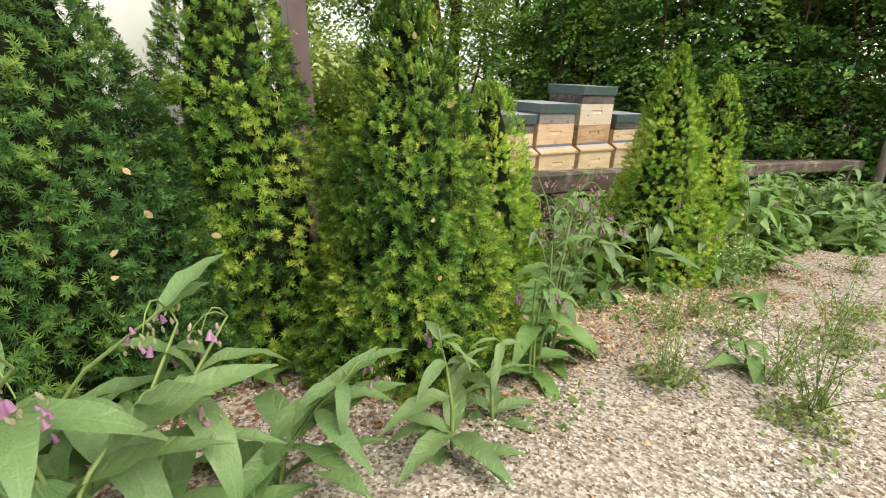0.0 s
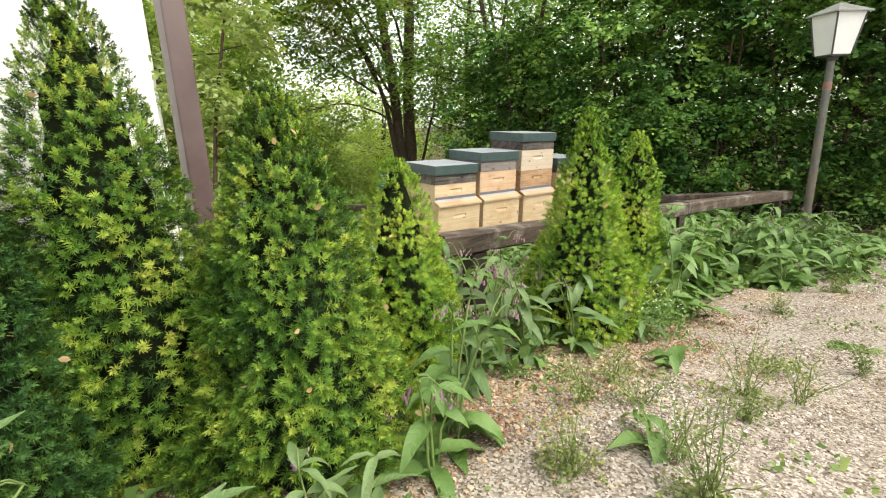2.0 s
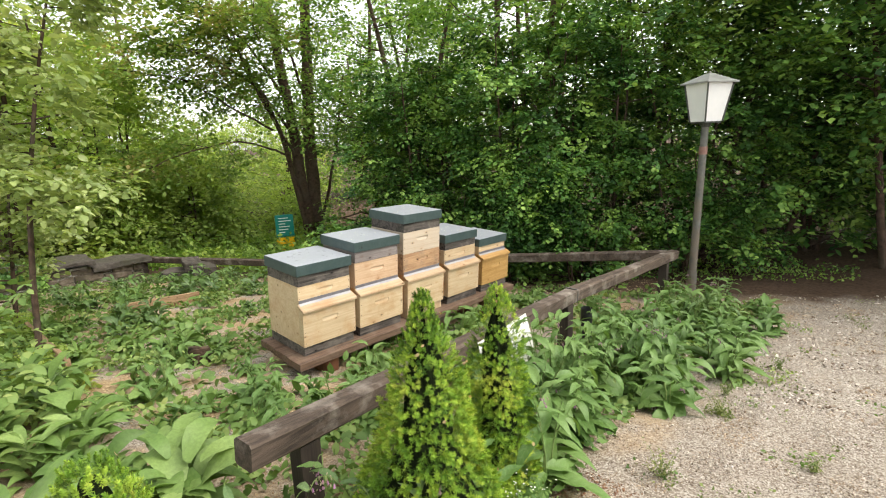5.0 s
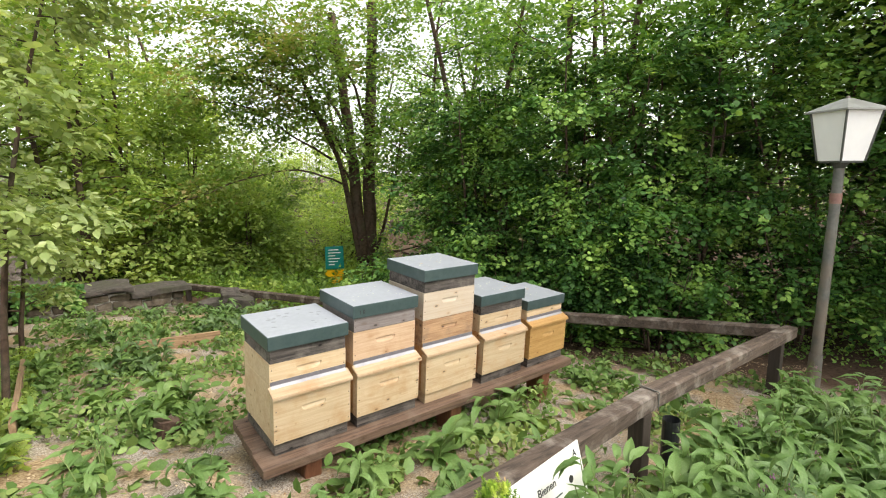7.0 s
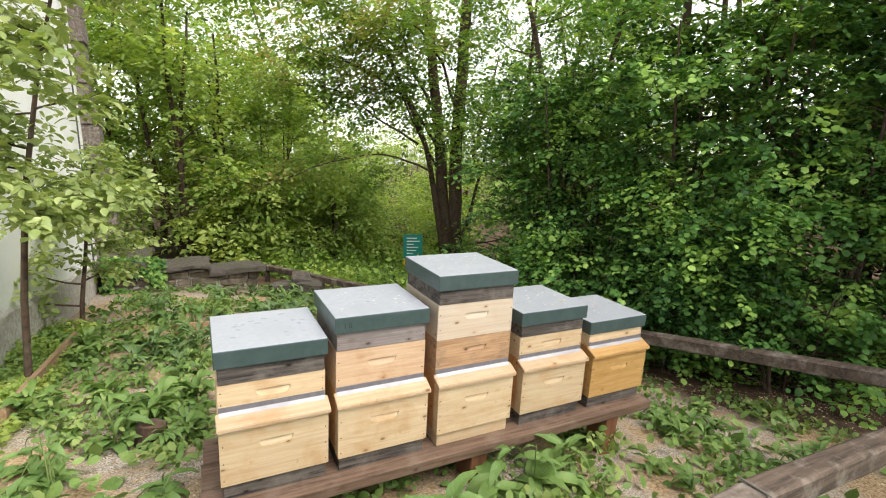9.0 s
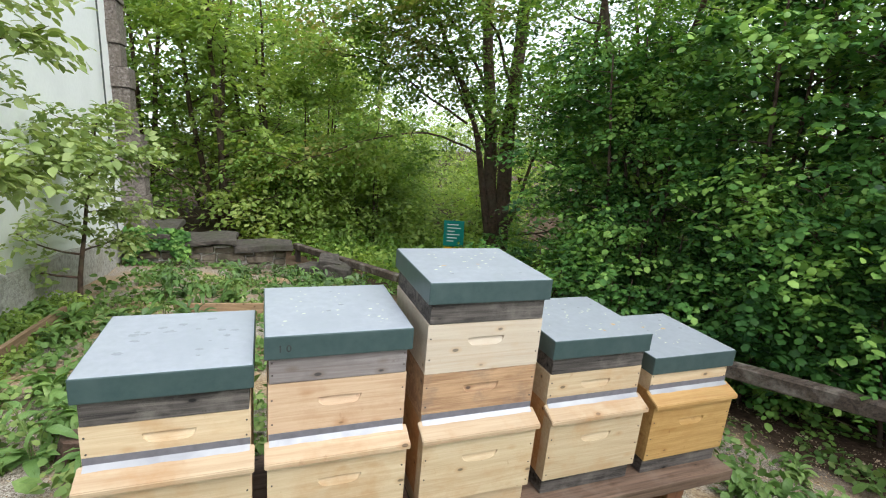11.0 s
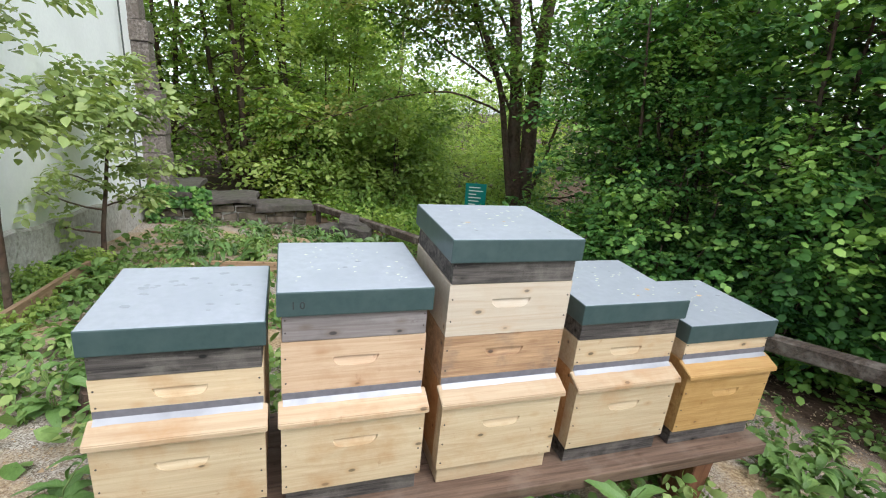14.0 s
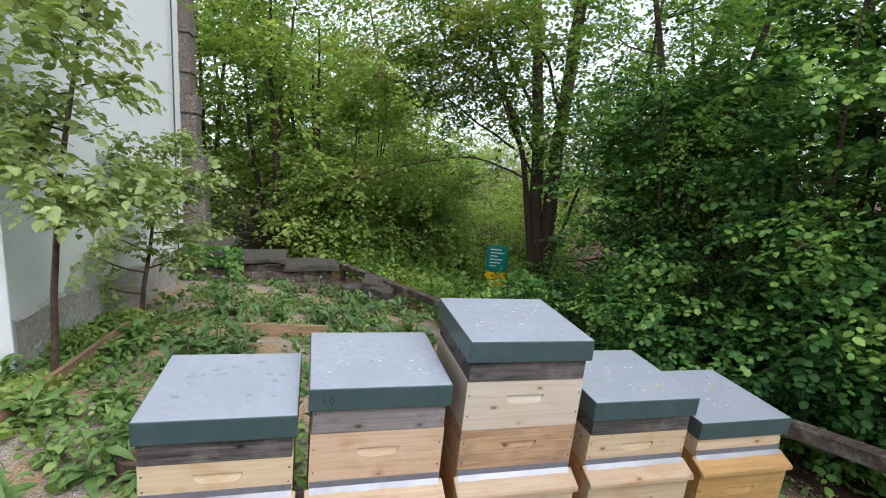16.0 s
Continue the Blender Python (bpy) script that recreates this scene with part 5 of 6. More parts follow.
def spots_for(n, seed, area, keep):
    rng = random.Random(seed)
    out = []
    while len(out) < n:
        x, y = rng.uniform(area[0], area[1]), rng.uniform(area[2], area[3])
        if keep(x, y):
            out.append((x, y))
    return out


def plants(n, seed, area, meshes, label, hmin, hmax, nleaf, scale=1.0, keep=lambda x, y: True, flowers=0):
    """Single comfrey plants, every leaf a part."""
    rng = random.Random(seed + 1)
    for k, (x, y) in enumerate(spots_for(n, seed, area, keep)):
        comfrey(x, y, seed * 100 + k, rng.uniform(hmin, hmax), nleaf, label, flowers if k % 4 == 0 else 0, meshes, scale * rng.uniform(0.85, 1.15), 0.16)


def patch(n, seed, area, meshes, label, smin, smax, keep=lambda x, y: True):
    """A growth of many clumps that nobody could count, joined."""
    rng = random.Random(seed + 1)
    pieces = []
    for x, y in spots_for(n, seed, area, keep):
        me = rng.choice(meshes)
        co = np.empty(len(me.vertices) * 3, np.float32)
        me.vertices.foreach_get("co", co)
        vi = np.empty(len(me.loops), np.int32)
        me.loops.foreach_get("vertex_index", vi)
        s, a = rng.uniform(smin, smax), rng.uniform(0, 6.28)
        co = co.reshape(-1, 3) * s
        c, sn = math.cos(a), math.sin(a)
        co = np.stack([co[:, 0] * c - co[:, 1] * sn + x, co[:, 0] * sn + co[:, 1] * c + y, co[:, 2] + gz(x, y) - 0.03], -1)
        pieces.append((co, vi.reshape(-1, 4)))
    v, f = joined(pieces)
    ob = new("comfrey_patch", raw_mesh("comfrey_patch", v, f, meshes[0].materials[0], True))
    tagged(ob, label, "plants", kind="stuff")


def off_bench(x, y):
    return not (-1.35 < x < 1.9 and -0.25 < y < 0.65)


plants(16, 69, (-1.1, 1.0, -2.25, -1.75), LEAVES, "tall dense comfrey plant before the fence", 0.42, 0.58, 30, 1.2, flowers=2)
plants(42, 71, (-0.85, 3.5, -2.3, -1.6), LEAVES, "leafy comfrey plant in the bed before the fence", 0.28, 0.48, 22, 1.25, flowers=2)
plants(16, 72, (-0.8, 3.4, -2.3, -1.6), LEAVES_GREY, "grey-green comfrey plant in the bed before the fence", 0.3, 0.48, 22, 0.95, flowers=2)
plants(22, 68, (-0.3, 3.1, -2.68, -2.25), LEAVES, "low spreading comfrey at the edge of the gravel", 0.2, 0.36, 18, 1.15, flowers=1)
plants(26, 73, (-2.0, 0.9, -1.25, -0.35), LEAVES, "comfrey plant between fence and bench", 0.15, 0.32, 18, 0.9, lambda x, y: x < -0.9 or noise.noise((x * 1.5, y * 1.5, 2)) > 0.0)
plants(18, 74, (0.8, 3.0, -1.1, -0.3), LEAVES, "low comfrey plant near the bench", 0.1, 0.25, 14, 0.7, lambda x, y: noise.noise((x * 1.4, y * 1.4, 6)) > -0.05)
plants(16, 78, (-2.25, -1.4, -0.6, 1.6), LEAVES, "comfrey plant at the bench's end", 0.15, 0.35, 18, 0.9)
patch(14, 79, (1.95, 2.9, -0.3, 0.8), CLUMPS, "low comfrey behind the bench's end", 0.4, 0.7)
patch(34, 75, (-2.3, -1.2, 1.0, 3.6), CLUMPS, "leafy comfrey in the herb garden", 0.5, 0.95, lambda x, y: noise.noise((x * 1.3, y * 1.3, 9)) > -0.2)
patch(56, 76, (-2.2, 2.0, 2.6, 7.0), CLUMPS_G, "herbs at the back of the garden", 0.55, 1.05, lambda x, y: x < 3.6 - 0.42 * y and noise.noise((x * 1.1, y * 1.1, 3)) > -0.15)
patch(18, 77, (-2.7, -2.35, 2.9, 4.0), CLUMPS, "low herbs in the bed along the house", 0.45, 0.7)
for k, (x, y, h) in enumerate(((-1.5, 3.5, 0.55), (-1.3, 4.2, 0.45), (-0.9, 4.8, 0.5), (0.0, 5.05, 0.5), (0.45, 5.0, 0.45), (-0.4, 5.0, 0.42), (-1.7, 4.9, 0.4), (0.8, 4.6, 0.4))):
    comfrey(x, y, 640 + k, h, 26, "upright leafy comfrey at the back of the herb garden", 0, LEAVES, 1.25, 0.2)
for k, (x, y, h) in enumerate(((0.25, -0.28, 0.3), (0.55, -0.3, 0.34), (0.8, -0.22, 0.3), (-0.15, -0.4, 0.24), (-0.75, -0.45, 0.28))):
    comfrey(x, y, 660 + k, h, 16, "broad-leaved comfrey growing out from under the bench", 0, LEAVES, 1.35, 0.14, (0.0, -0.06))
patch(40, 70, (-4.6, -2.4, -1.4, 2.4), CLUMPS, "leafy growth behind the spruces", 0.8, 1.5)


def groundcover(name, label, seed, n, area, size, mat, keep, height=0.12, template=LEAF4):
    rng = np.random.default_rng(seed)
    x, y = rng.uniform(area[0], area[1], n), rng.uniform(area[2], area[3], n)
    ok = np.array([keep(a, b) for a, b in zip(x, y)])
    x, y = x[ok], y[ok]
    h = np.array([max(0.0, 0.5 + noise.noise((a * 2.1, b * 2.1, seed))) for a, b in zip(x, y)])
    at = np.stack([x, y, ground_z(x, y) + height * h * rng.random(len(x))], -1)
    v, f = scatter_leaves(rng, at, size * (0.6 + 0.8 * rng.random(len(x))), template, 0.55)
    ob = new(name, raw_mesh(name, v, f, mat))
    tagged(ob, label, "plants", kind="stuff")


def patchy(scale, cut, z):
    return lambda x, y: noise.noise((x * scale, y * scale, z)) > cut


groundcover("low_herbs", "low leafy herbs covering the garden floor", 81, 50000, (-4.2, 3.6, -1.3, 7.2), 0.058, HERB, lambda x, y: x < 3.6 - 0.38 * y and patchy(1.3, -0.02, 5)(x, y), 0.2, LEAF6)
groundcover("low_herbs", "low herbs under the spruces and along the bed", 82, 9000, (-4.4, 3.6, -2.4, -1.4), 0.05, HERB, lambda x, y: x > -2.6 or patchy(1.5, 0.1, 7)(x, y), 0.15)
groundcover("bed_herbs", "bright low herbs in the bed along the house", 83, 6000, (-2.76, -2.3, 1.0, 4.2), 0.045, LIGHTLEAF, lambda x, y: True, 0.22)
groundcover("weeds", "dry sparse weeds on the gravel", 84, 9000, (-3.1, 4.5, -3.4, -2.2), 0.019, WEED, patchy(1.9, 0.3, 2), 0.07)
groundcover("path_weeds", "green weeds along the woodland path", 85, 8000, (3.0, 7.0, -3.2, 4.0), 0.05, WOODLEAF, lambda x, y: x > 4.6 - 0.36 * y, 0.22)


groundcover("low_weeds", "small green weeds creeping through the gravel", 91, 9000, (-3.5, 3.0, -3.9, -2.45), 0.024, HERB, lambda x, y: noise.noise((x * 1.9, y * 2.6, 21)) > 0.22 and noise.noise((x * 9, y * 9, 3)) > -0.1, 0.05)
groundcover("garden_herbs", "broad-leaved herbs covering the garden behind the bench", 92, 3000, (-2.6, 3.0, -1.2, 6.2), 0.095, COMFREY, lambda x, y: off_bench(x, y) and noise.noise((x * 1.3, y * 1.3, 31)) > -0.02, 0.2, LEAF7)
groundcover("undergrowth", "shady green undergrowth beyond the garden fence", 86, 38000, (-2.6, 7.5, 4.5, 13.5), 0.1, MIDLEAF, lambda x, y: x > 3.9 - 0.43 * y and noise.noise((x * 0.9, y * 0.9, 8)) > -0.35, 0.75)
groundcover("undergrowth", "dark ivy and undergrowth along the hazel shrubs", 87, 22000, (2.8, 6.5, 1.0, 7.0), 0.09, WOODLEAF, lambda x, y: x > 4.9 - 0.36 * y, 0.6)


def wiry_weed(x, y, seed, height, n):
    rng = random.Random(seed)
    P = tagged(new("wiry_weed"), "thin wiry weed with tiny leaves on the gravel", "weed", "weeds on the gravel")
    P.location = (x, y, gz(x, y))
    pieces, tips = [], []
    for i in range(n):
        a, l = rng.uniform(0, 6.28), height * rng.uniform(0.5, 1.1)
        s = rng.uniform(0.1, 0.8)
        pts = [(0.02 * math.cos(a * 3), 0.02 * math.sin(a * 3), -0.02)]
        for k in range(1, 5):
            t = k / 4
            pts.append((s * l * t * math.cos(a) + rng.uniform(-0.01, 0.01), s * l * t * math.sin(a) + rng.uniform(-0.01, 0.01), l * t * (1 - 0.25 * s * t)))
            tips += [pts[-1]] * 5
        pieces.append(tube(pts, [0.0016, 0.0014, 0.0012, 0.001, 0.0006], 4))
    v, f = joined(pieces)
    o = new("stalk_tuft", raw_mesh("stalk_tuft", v, f, STEM))
    o.parent = P
    tagged(o, kind="stuff")
    r = np.random.default_rng(seed)
    at = np.array(tips) + r.normal(size=(len(tips), 3)) * 0.012
    v, f = scatter_leaves(r, at, 0.007 + 0.008 * r.random(len(at)), LEAF4, 0.5)
    o = new("leaf_tuft", raw_mesh("leaf_tuft", v, f, WEED))
    o.parent = P
    tagged(o, kind="stuff")


for i, (x, y, h, n) in enumerate(((-2.9, -2.92, 0.22, 18), (-2.74, -3.17, 0.28, 18), (-2.66, -3.05, 0.24, 14), (-2.55, -2.72, 0.24, 16), (-2.36, -2.68, 0.2, 14), (-2.45, -2.84, 0.16, 14), (-2.12, -3.02, 0.26, 16), (-2.02, -3.14, 0.24, 12), (-2.3, -3.08, 0.12, 14), (-0.82, -2.72, 0.16, 14), (0.1, -2.75, 0.16, 16), (0.5, -2.7, 0.12, 12), (-1.5, -3.2, 0.08, 10), (-0.3, -3.25, 0.07, 10), (1.3, -2.9, 0.1, 12))):
    wiry_weed(x, y, 300 + i, h, n)

# bushy weeds standing in the gravel
SPOTS = ((-2.88, -2.9, 0.12), (-2.72, -2.86, 0.1), (-2.78, -3.16, 0.12), (-2.46, -2.71, 0.17), (-2.22, -2.7, 0.13), (-2.4, -2.53, 0.12), (-2.17, -3.02, 0.16), (-2.5, -3.03, 0.16), (-1.75, -2.97, 0.12), (-2.52, -2.36, 0.12), (-0.8, -2.72, 0.14), (-1.2, -3.1, 0.12), (0.1, -2.75, 0.13))
for i, (x, y, rr) in enumerate(SPOTS):
    groundcover("weed_tuft", "low bushy weed standing in the pale gravel", 930 + i, 900, (x - rr, x + rr, y - rr, y + rr), 0.014, HERB if i % 2 else WEED, lambda a, b, x=x, y=y, rr=rr: math.hypot(a - x, b - y) < rr * (0.65 + 0.6 * noise.noise((a * 14, b * 14, 2))), 0.06)

# small white-flowering herb at a spruce's foot
rng8 = np.random.default_rng(88)
fm = tagged(new("flowering_herb"), "low bush of tiny white flowers at the bed's edge", "plant")
fm.location = (-1.66, -2.46, gz(-1.66, -2.46))
at = rng8.normal(size=(900, 3)) * (0.1, 0.08, 0.05) + (0, 0, 0.1)
v, f = scatter_leaves(rng8, at, 0.02, LEAF4, 0.5)
o = new("foliage", raw_mesh("foliage", v, f, HERB))
o.parent = fm
at = rng8.normal(size=(90, 3)) * (0.1, 0.08, 0.03) + (0, 0, 0.19)
v, f = scatter_leaves(rng8, at, 0.01, LEAF7, 0.8)
o = new("blossom", raw_mesh("blossom", v, f, WHITEPETAL))
o.parent = fm


# ---------------------------------------------------------------- trees and woodland
def limb(rng, p, d, length, r, bend=0.25, n=6):
    """A bending limb from p towards d."""
    pts, d = [np.array(p, float)], np.array(d, float) / np.linalg.norm(d)
    for i in range(n):
        d = d + rng.normal(size=3) * bend * 0.35 + np.array([0, 0, 0.03])
        d /= np.linalg.norm(d)
        pts.append(pts[-1] + d * length / n)
    return np.array(pts), np.linspace(r, r * 0.25, n + 1)


def broadleaf(x, y, height, spread, leaves, size, mat, seed, label, trunk=0.06, low=0.1, stems=2, name="tree", template=LEAF4, squash=0.45, clump=0.42, group="woodland trees", limbs=22, lean=(0, 0), per=9, twig=0.5, fill=0.6):
    """A tree or tall shrub: bent stems, limbs, and a crown of leafy sprays round the limbs."""
    rng = np.random.default_rng(seed)
    g = gz(x, y)
    T = tagged(new(name), label, name.replace("_", " "), group)
    T.location = (x, y, g)
    pieces, spots = [], []
    for s in range(stems):
        a = rng.random() * 6.283
        tilt = 0.12 + 0.1 * rng.random()
        pts, rad = limb(rng, (0.12 * math.cos(a), 0.12 * math.sin(a), -0.1), (tilt * math.cos(a) + lean[0], tilt * math.sin(a) + lean[1], 1), height * (0.85 + 0.15 * rng.random()), trunk, 0.12, 9)
        pieces.append(tube(pts, rad, 8))
        for k in range(limbs // stems):
            t = low + (1 - low) * (k + rng.random()) / (limbs // stems)
            i = min(8, int(t * 9))
            p = pts[i] + (pts[i + 1] - pts[i]) * (t * 9 - i)
            b = rng.random() * 6.283
            L = spread * (0.55 + 0.6 * rng.random()) * (1.08 - 0.55 * t)
            q, rr = limb(rng, p, (math.cos(b), math.sin(b), 0.35 * rng.random() + 0.1), L, trunk * 0.33 * (1.1 - t) + 0.004, 0.35, 5)
            pieces.append(tube(q, rr, 4))
            for m in range(2, 6):
                spots.append(q[m])
                spots.append(q[m] + rng.normal(size=3) * 0.25 * spread * 0.5)
    v, f = joined(pieces)
    o = new("trunk", raw_mesh("trunk", v, f, BARK, True))
    o.parent = T
    spots = np.array(spots)
    spots = spots[spots[:, 2] > low * height * 0.5]
    spots = spots[rng.random(len(spots)) < fill]
    v, f = sprays(rng, spots, leaves // per, per, twig, size, template, clump, squash)
    v[:, 2] = np.maximum(v[:, 2], 0.02)
    o = new("crown", raw_mesh("crown", v, f, mat))
    o.parent = T
    return T


# the many-stemmed maple behind the footpath sign
def maple():
    rng = np.random.default_rng(5)
    bx, by = 5.2, 9.75
    g = gz(bx, by)
    T = tagged(new("maple_tree"), "many-stemmed dark maple with bare lower trunks", "tree", "woodland trees")
    T.location = (bx, by, g)
    right = np.array([0.92, -0.39, 0])
    back = np.array([0.39, 0.92, 0])
    pieces, spots = [], []

    def stem(path, r0, r1):
        pts = np.array([right * a + back * b2 + np.array([0, 0, c]) for a, b2, c in path])
        # smooth the path
        t = np.linspace(0, len(pts) - 1, 14)
        sm = np.stack([np.interp(t, range(len(pts)), pts[:, k]) for k in range(3)], -1)
        sm[1:-1] = (sm[:-2] + 2 * sm[1:-1] + sm[2:]) / 4
        sm += rng.normal(size=sm.shape) * 0.02
        pieces.append(tube(sm, np.linspace(r0, r1, 14), 9))
        return sm

    ms = [stem([(-0.06, 0, -0.2), (-0.14, 0, 1.5), (-0.26, 0.1, 3.2), (-0.42, 0.2, 5.0), (-0.7, 0.3, 7.6)], 0.2, 0.12),
          stem([(0.16, 0.1, -0.2), (0.17, 0.1, 1.6), (0.16, 0.2, 3.4), (0.3, 0.2, 5.4), (0.42, 0.3, 8.0)], 0.22, 0.14),
          stem([(-0.12, -0.1, 0.4), (-0.36, -0.1, 1.8), (-0.62, -0.2, 3.3), (-1.1, -0.3, 4.6), (-1.9, -0.4, 6.2)], 0.1, 0.04),
          stem([(0.2, 0, 0.5), (0.62, -0.1, 2.0), (0.95, -0.2, 3.4), (1.25, -0.2, 5.2)], 0.055, 0.02)]
    br = [stem([(-0.6, -0.2, 2.9), (-1.5, -0.8, 3.3), (-2.8, -1.4, 3.2), (-4.2, -1.9, 2.7), (-5.2, -2.2, 2.2)], 0.03, 0.008),
          stem([(-0.4, 0.1, 3.6), (-1.1, -0.3, 4.7), (-2.2, -0.8, 5.4), (-3.6, -1.2, 5.8)], 0.05, 0.012),
          stem([(-0.5, 0.1, 4.6), (-1.3, -0.2, 5.9), (-2.2, -0.6, 6.6), (-3.4, -1.0, 7.0)], 0.045, 0.012),
          stem([(0.2, 0.1, 4.4), (-0.3, -0.8, 5.6), (-0.9, -1.6, 6.2), (-1.4, -2.4, 6.2)], 0.045, 0.012),
          stem([(-0.2, 0.0, 2.6), (-0.9, -0.4, 3.9), (-1.5, -0.7, 5.2), (-1.8, -0.9, 6.5)], 0.04, 0.012),
          stem([(-0.9, -0.2, 3.6), (-1.9, -0.5, 4.2), (-2.9, -0.9, 4.9), (-4.3, -1.4, 5.0)], 0.035, 0.01)]
    for s in ms:
        spots += [p for p in s[9:] for _ in range(3)]
    for s in br:
        for p in s[5:]:
            spots += [p, p]
            for _ in range(1):
                d = rng.normal(size=3) * (1, 1, 0.5)
                q, rr = limb(rng, p, d, 0.9 + 0.5 * rng.random(), 0.012, 0.4, 4)
                pieces.append(tube(q, rr, 4))
                spots += [q[2], q[3], q[4], q[4]]
    v, f = joined(pieces)
    o = new("trunk", raw_mesh("trunk", v, f, BARK, True))
    o.parent = T
    spots = np.array(spots)
    # high crown beyond the limbs, reaching far out over the garden's back
    high = np.array([right * rng.uniform(-7.5, 0.8) + back * rng.uniform(-3.0, 0.6) + np.array([0, 0, rng.uniform(5.7, 8.6)]) for _ in range(85)])
    spots = np.concatenate([spots, high, high])
    v, f = sprays(rng, spots, 2700, 9, 0.75, 0.135, LEAF4, 0.3, 0.5)
    o = new("crown", raw_mesh("crown", v, f, REDLEAF))
    o.parent = T


maple()

# hazel hedge on the far side of the path
for i, (x, y, h, s, n) in enumerate(((4.9, 2.0, 4.6, 1.5, 20000), (5.6, 0.6, 5.0, 1.6, 18000), (4.6, 3.8, 4.6, 1.4, 18000), (5.3, 5.6, 5.0, 1.5, 16000), (6.8, -0.8, 5.2, 1.6, 15000))):
    broadleaf(x, y, h, s, int(n * 0.98), 0.082, HEDGELEAF, 400 + i, "dense green hazel shrub beside the woodland path", 0.04, 0.05, 5, "hazel_shrub", ROUND, 0.4, 0.16, "hazel shrubs", 70, per=9, twig=0.38, fill=0.3)
for i, (x, y, h, s, n) in enumerate(((6.4, 3.2, 8.5, 2.4, 16000), (7.4, 1.0, 9.0, 2.6, 15000), (6.8, 6.4, 9.0, 2.4, 15000), (8.3, -1.8, 9.0, 3.0, 21000), (9.6, -3.8, 9.0, 3.2, 20000), (7.4, 9.2, 9.5, 2.8, 24000), (7.4, -3.6, 8.0, 3.0, 22000), (9.5, 4.0, 10, 3.0, 10000), (11.5, 0.0, 10, 3.2, 10000), (13, -7, 10, 3.4, 9000), (9.2, -5.8, 9.5, 3.2, 20000), (7.8, -7.6, 10, 3.2, 18000), (10, 8.5, 10.5, 3.0, 10000))):
    broadleaf(x, y, h, s, int(n * (1.3 if y < -1 else 0.6)), 0.135, HEDGELEAF if y < -2 else WOODLEAF, 430 + i, "tall dense broadleaf tree of the dark woodland", 0.06 if y < -1 else 0.11, 0.3 if y < -1 else 0.05, 2, "woodland_tree", LEAF4, 0.4, 0.32, "woodland trees", 44, per=9, twig=0.9)
for i, (x, y, h, s, n) in enumerate(((4.35, 1.15, 2.3, 0.95, 9000), (4.0, 2.9, 2.0, 0.8, 6000), (5.6, -0.9, 2.2, 0.9, 6000))):
    broadleaf(x, y, h, s, int(n * 0.8), 0.08, HEDGELEAF, 450 + i, "low hazel shrub leaning out over the path", 0.03, 0.1, 4, "hazel_shrub", ROUND, 0.5, 0.16, "hazel shrubs", 34, per=9, twig=0.4)
for i, (x, y, h, s, n) in enumerate(((9.0, -2.4, 3.0, 1.5, 6500), (10.2, -4.2, 3.2, 1.7, 6500), (10.4, -6.2, 3.2, 1.7, 6000), (11.4, -2.2, 3.6, 1.8, 5000), (12.2, -5.4, 3.8, 1.9, 5000))):
    broadleaf(x, y, h, s, n, 0.15, HEDGELEAF, 550 + i, "dark broad hazel shrub under the tall trees", 0.04, 0.03, 4, "hazel_shrub", LEAF4, 0.4, 0.26, "hazel shrubs", 40, per=9, twig=0.6)
for i, (x, y, h) in enumerate(((4.1, 0.2, 1.3), (3.75, 1.3, 1.2), (3.3, 2.5, 1.3), (2.85, 3.7, 1.2), (2.5, 4.8, 1.1))):
    broadleaf(x, y, h, 0.62, 2600, 0.075, HEDGELEAF, 470 + i, "low dark hazel growth just behind the fence rail", 0.02, 0.06, 5, "hazel_shrub", ROUND, 0.5, 0.12, "hazel shrubs", 30, per=9, twig=0.32)
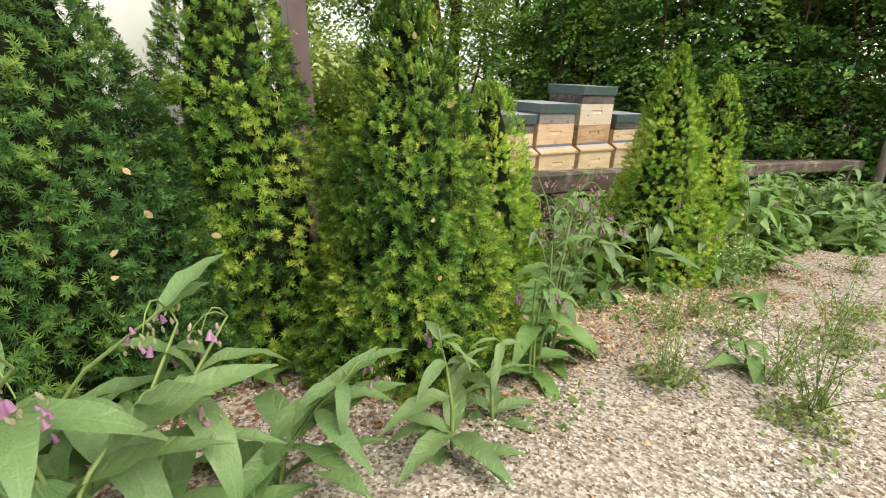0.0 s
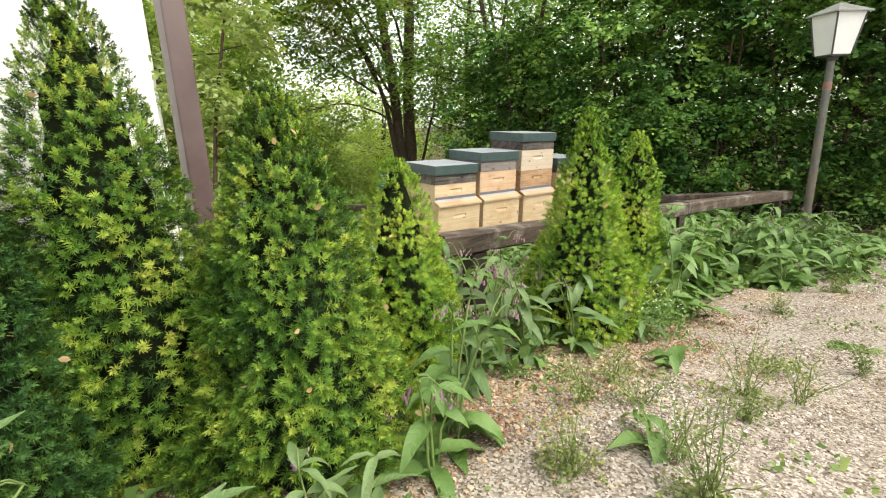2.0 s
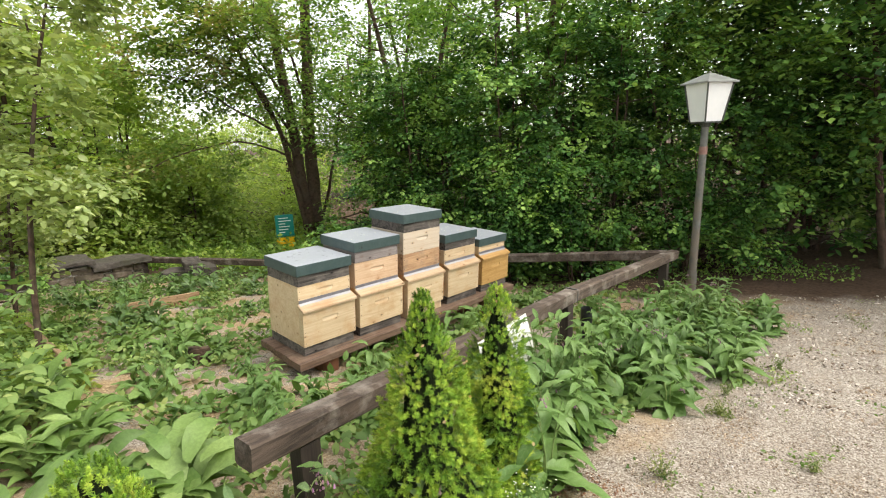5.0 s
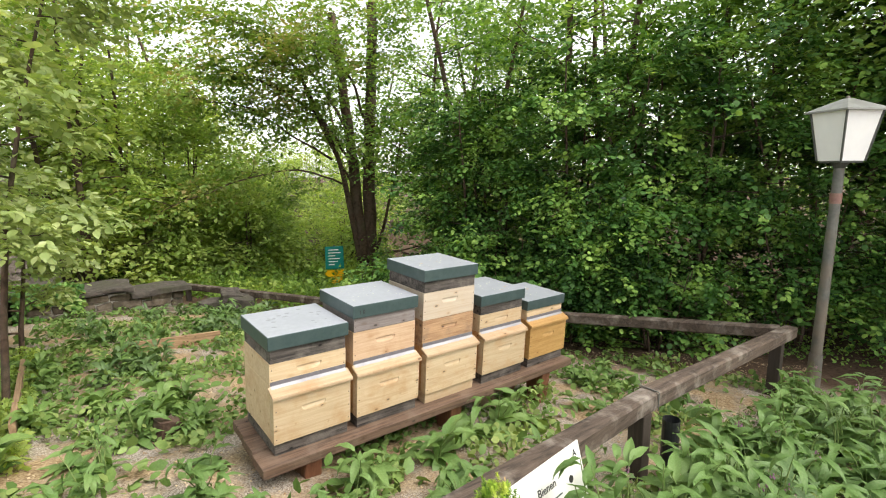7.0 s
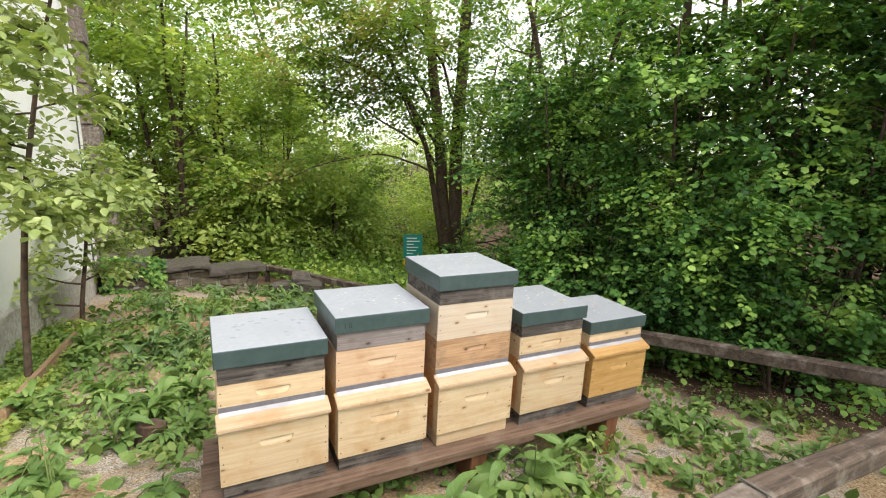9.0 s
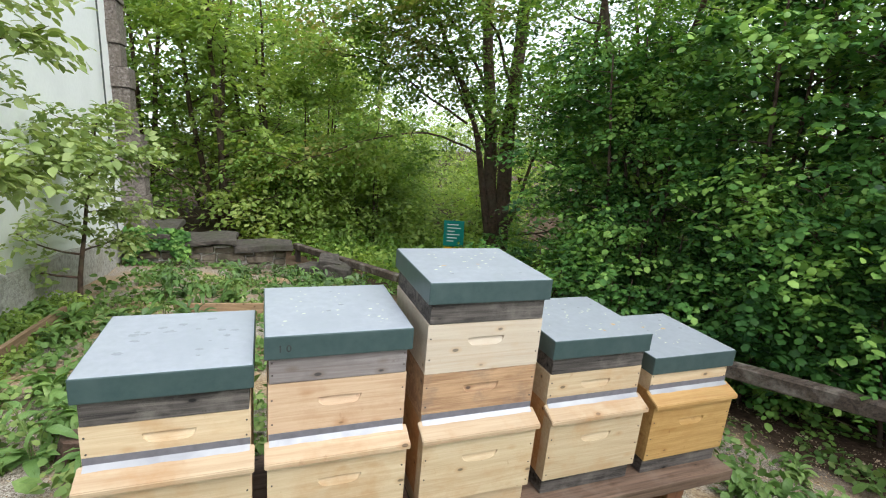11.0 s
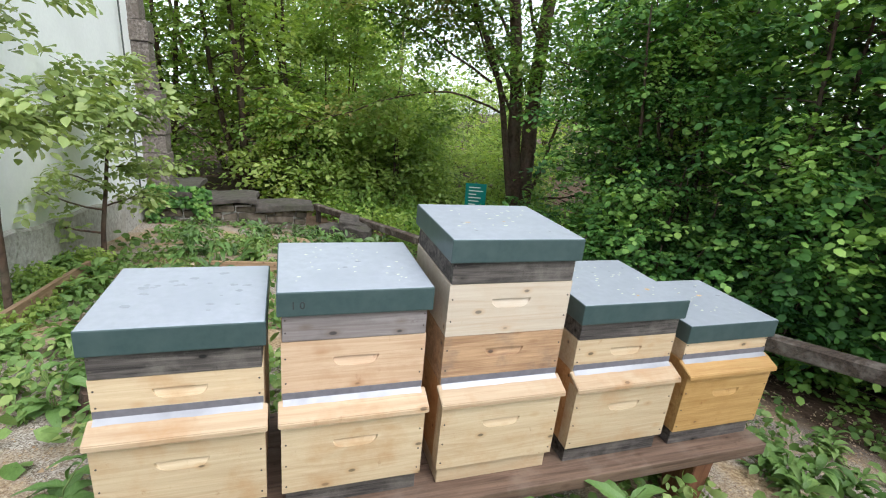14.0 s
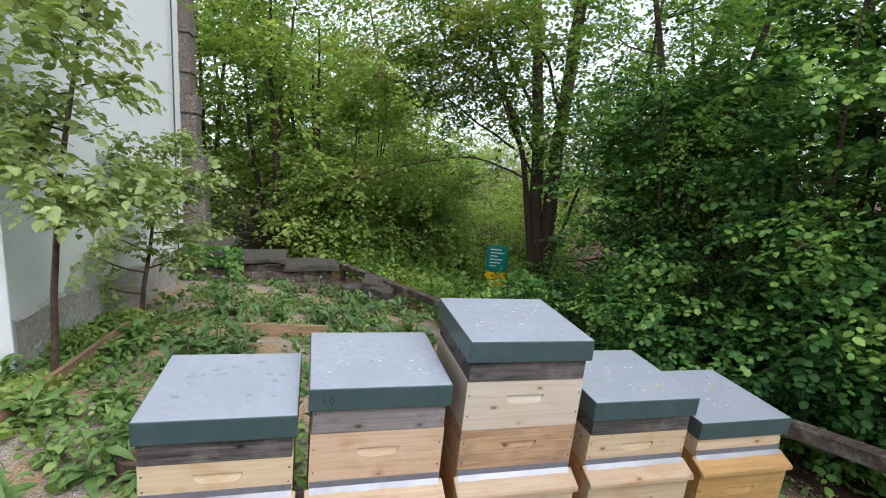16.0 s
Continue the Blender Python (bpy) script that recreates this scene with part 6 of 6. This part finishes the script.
# bright shrubs behind the garden
for i, (x, y, h, s, n) in enumerate(((0.8, 13.0, 5.4, 2.0, 9500), (3.0, 13.5, 3.4, 1.7, 12000), (2.2, 11.6, 3.0, 1.4, 9000), (4.6, 15.5, 2.6, 1.6, 8000), (-0.6, 15.0, 7.4, 2.4, 9000), (1.8, 17.5, 6.0, 2.6, 12000), (6.4, 13.4, 2.0, 1.3, 6000), (0.0, 10.8, 2.6, 1.1, 7000), (4.0, 19.0, 4.8, 2.4, 9000), (7.0, 21.0, 5.0, 2.6, 9000), (9.5, 24.0, 5.5, 3.0, 9000), (3.0, 25.0, 6.0, 3.2, 9000))):
    broadleaf(x, y, h, s, int(n * 0.85), 0.145, LIGHTLEAF, 460 + i, "light yellow-green shrub beyond the garden fence", 0.04, 0.05, 4, "leafy_shrub", LEAF4, 0.35, 0.3, "shrubs beyond the fence", 30, per=9, twig=0.8)
for i, (x, y, h, s, n) in enumerate(((-1.4, 11.2, 6.6, 1.9, 6000), (-3.6, 12.5, 7.0, 2.2, 8000), (-0.4, 12.4, 6.2, 2.0, 4500), (-6.0, 14.5, 9.0, 2.8, 8000), (-2.4, 16.5, 9.5, 3.0, 8000), (2.0, 21.0, 8.0, 3.2, 9000), (8.4, 17.0, 4.6, 2.2, 6000))):
    broadleaf(x, y, h, s, n, 0.16, (LIGHTLEAF, MIDLEAF, LIGHTLEAF, MIDLEAF, MIDLEAF, LIGHTLEAF, LIGHTLEAF)[i], 480 + i, "tall broadleaf tree behind the house corner", 0.09, 0.06, 3, "woodland_tree", LEAF4, 0.35, 0.3, "woodland trees", 34, per=9, twig=0.75)
# pear trees trained beside the house wall
for x, y, h, s, n, low, limbs in ((-2.5, 4.15, 2.5, 0.9, 3600, 0.2, 12), (-2.6, 2.45, 4.3, 1.0, 5000, 0.34, 15)):
    broadleaf(x, y, h, s, n, 0.082, PEARLEAF, 520 + limbs, "young pear tree with pale green leaves by the white wall", 0.03, low, 1, "pear_tree", OVAL, 0.6, 0.1, "pear trees by the house", limbs, per=6, twig=0.2)
# pale broad-leaved bush beyond the notice board
broadleaf(-3.1, 0.65, 0.85, 0.36, 1300, 0.075, HERB, 530, "pale green broad-leaved bush at the garden's near corner", 0.012, 0.1, 5, "leafy_shrub", OVAL, 0.6, 0.12, "shrubs in the garden", 30, per=6, twig=0.22)
# distant woodland that closes the view
for i in range(26):
    a = radians(-70 + 250 * i / 25)
    rr = 27 + 4 * (i % 3)
    x, y = 1 + rr * math.cos(a), 3 + rr * math.sin(a)
    if 60 < math.degrees(a) < 79:
        continue
    broadleaf(x, y, 11 + (i % 4), 4.2, 4200, 0.33, WOODLEAF, 600 + i, "distant tree closing the woodland round the garden", 0.2, 0.03, 2, "woodland_tree", LEAF4, 0.55, 1.0, "distant trees", 26, per=9, twig=2.0)
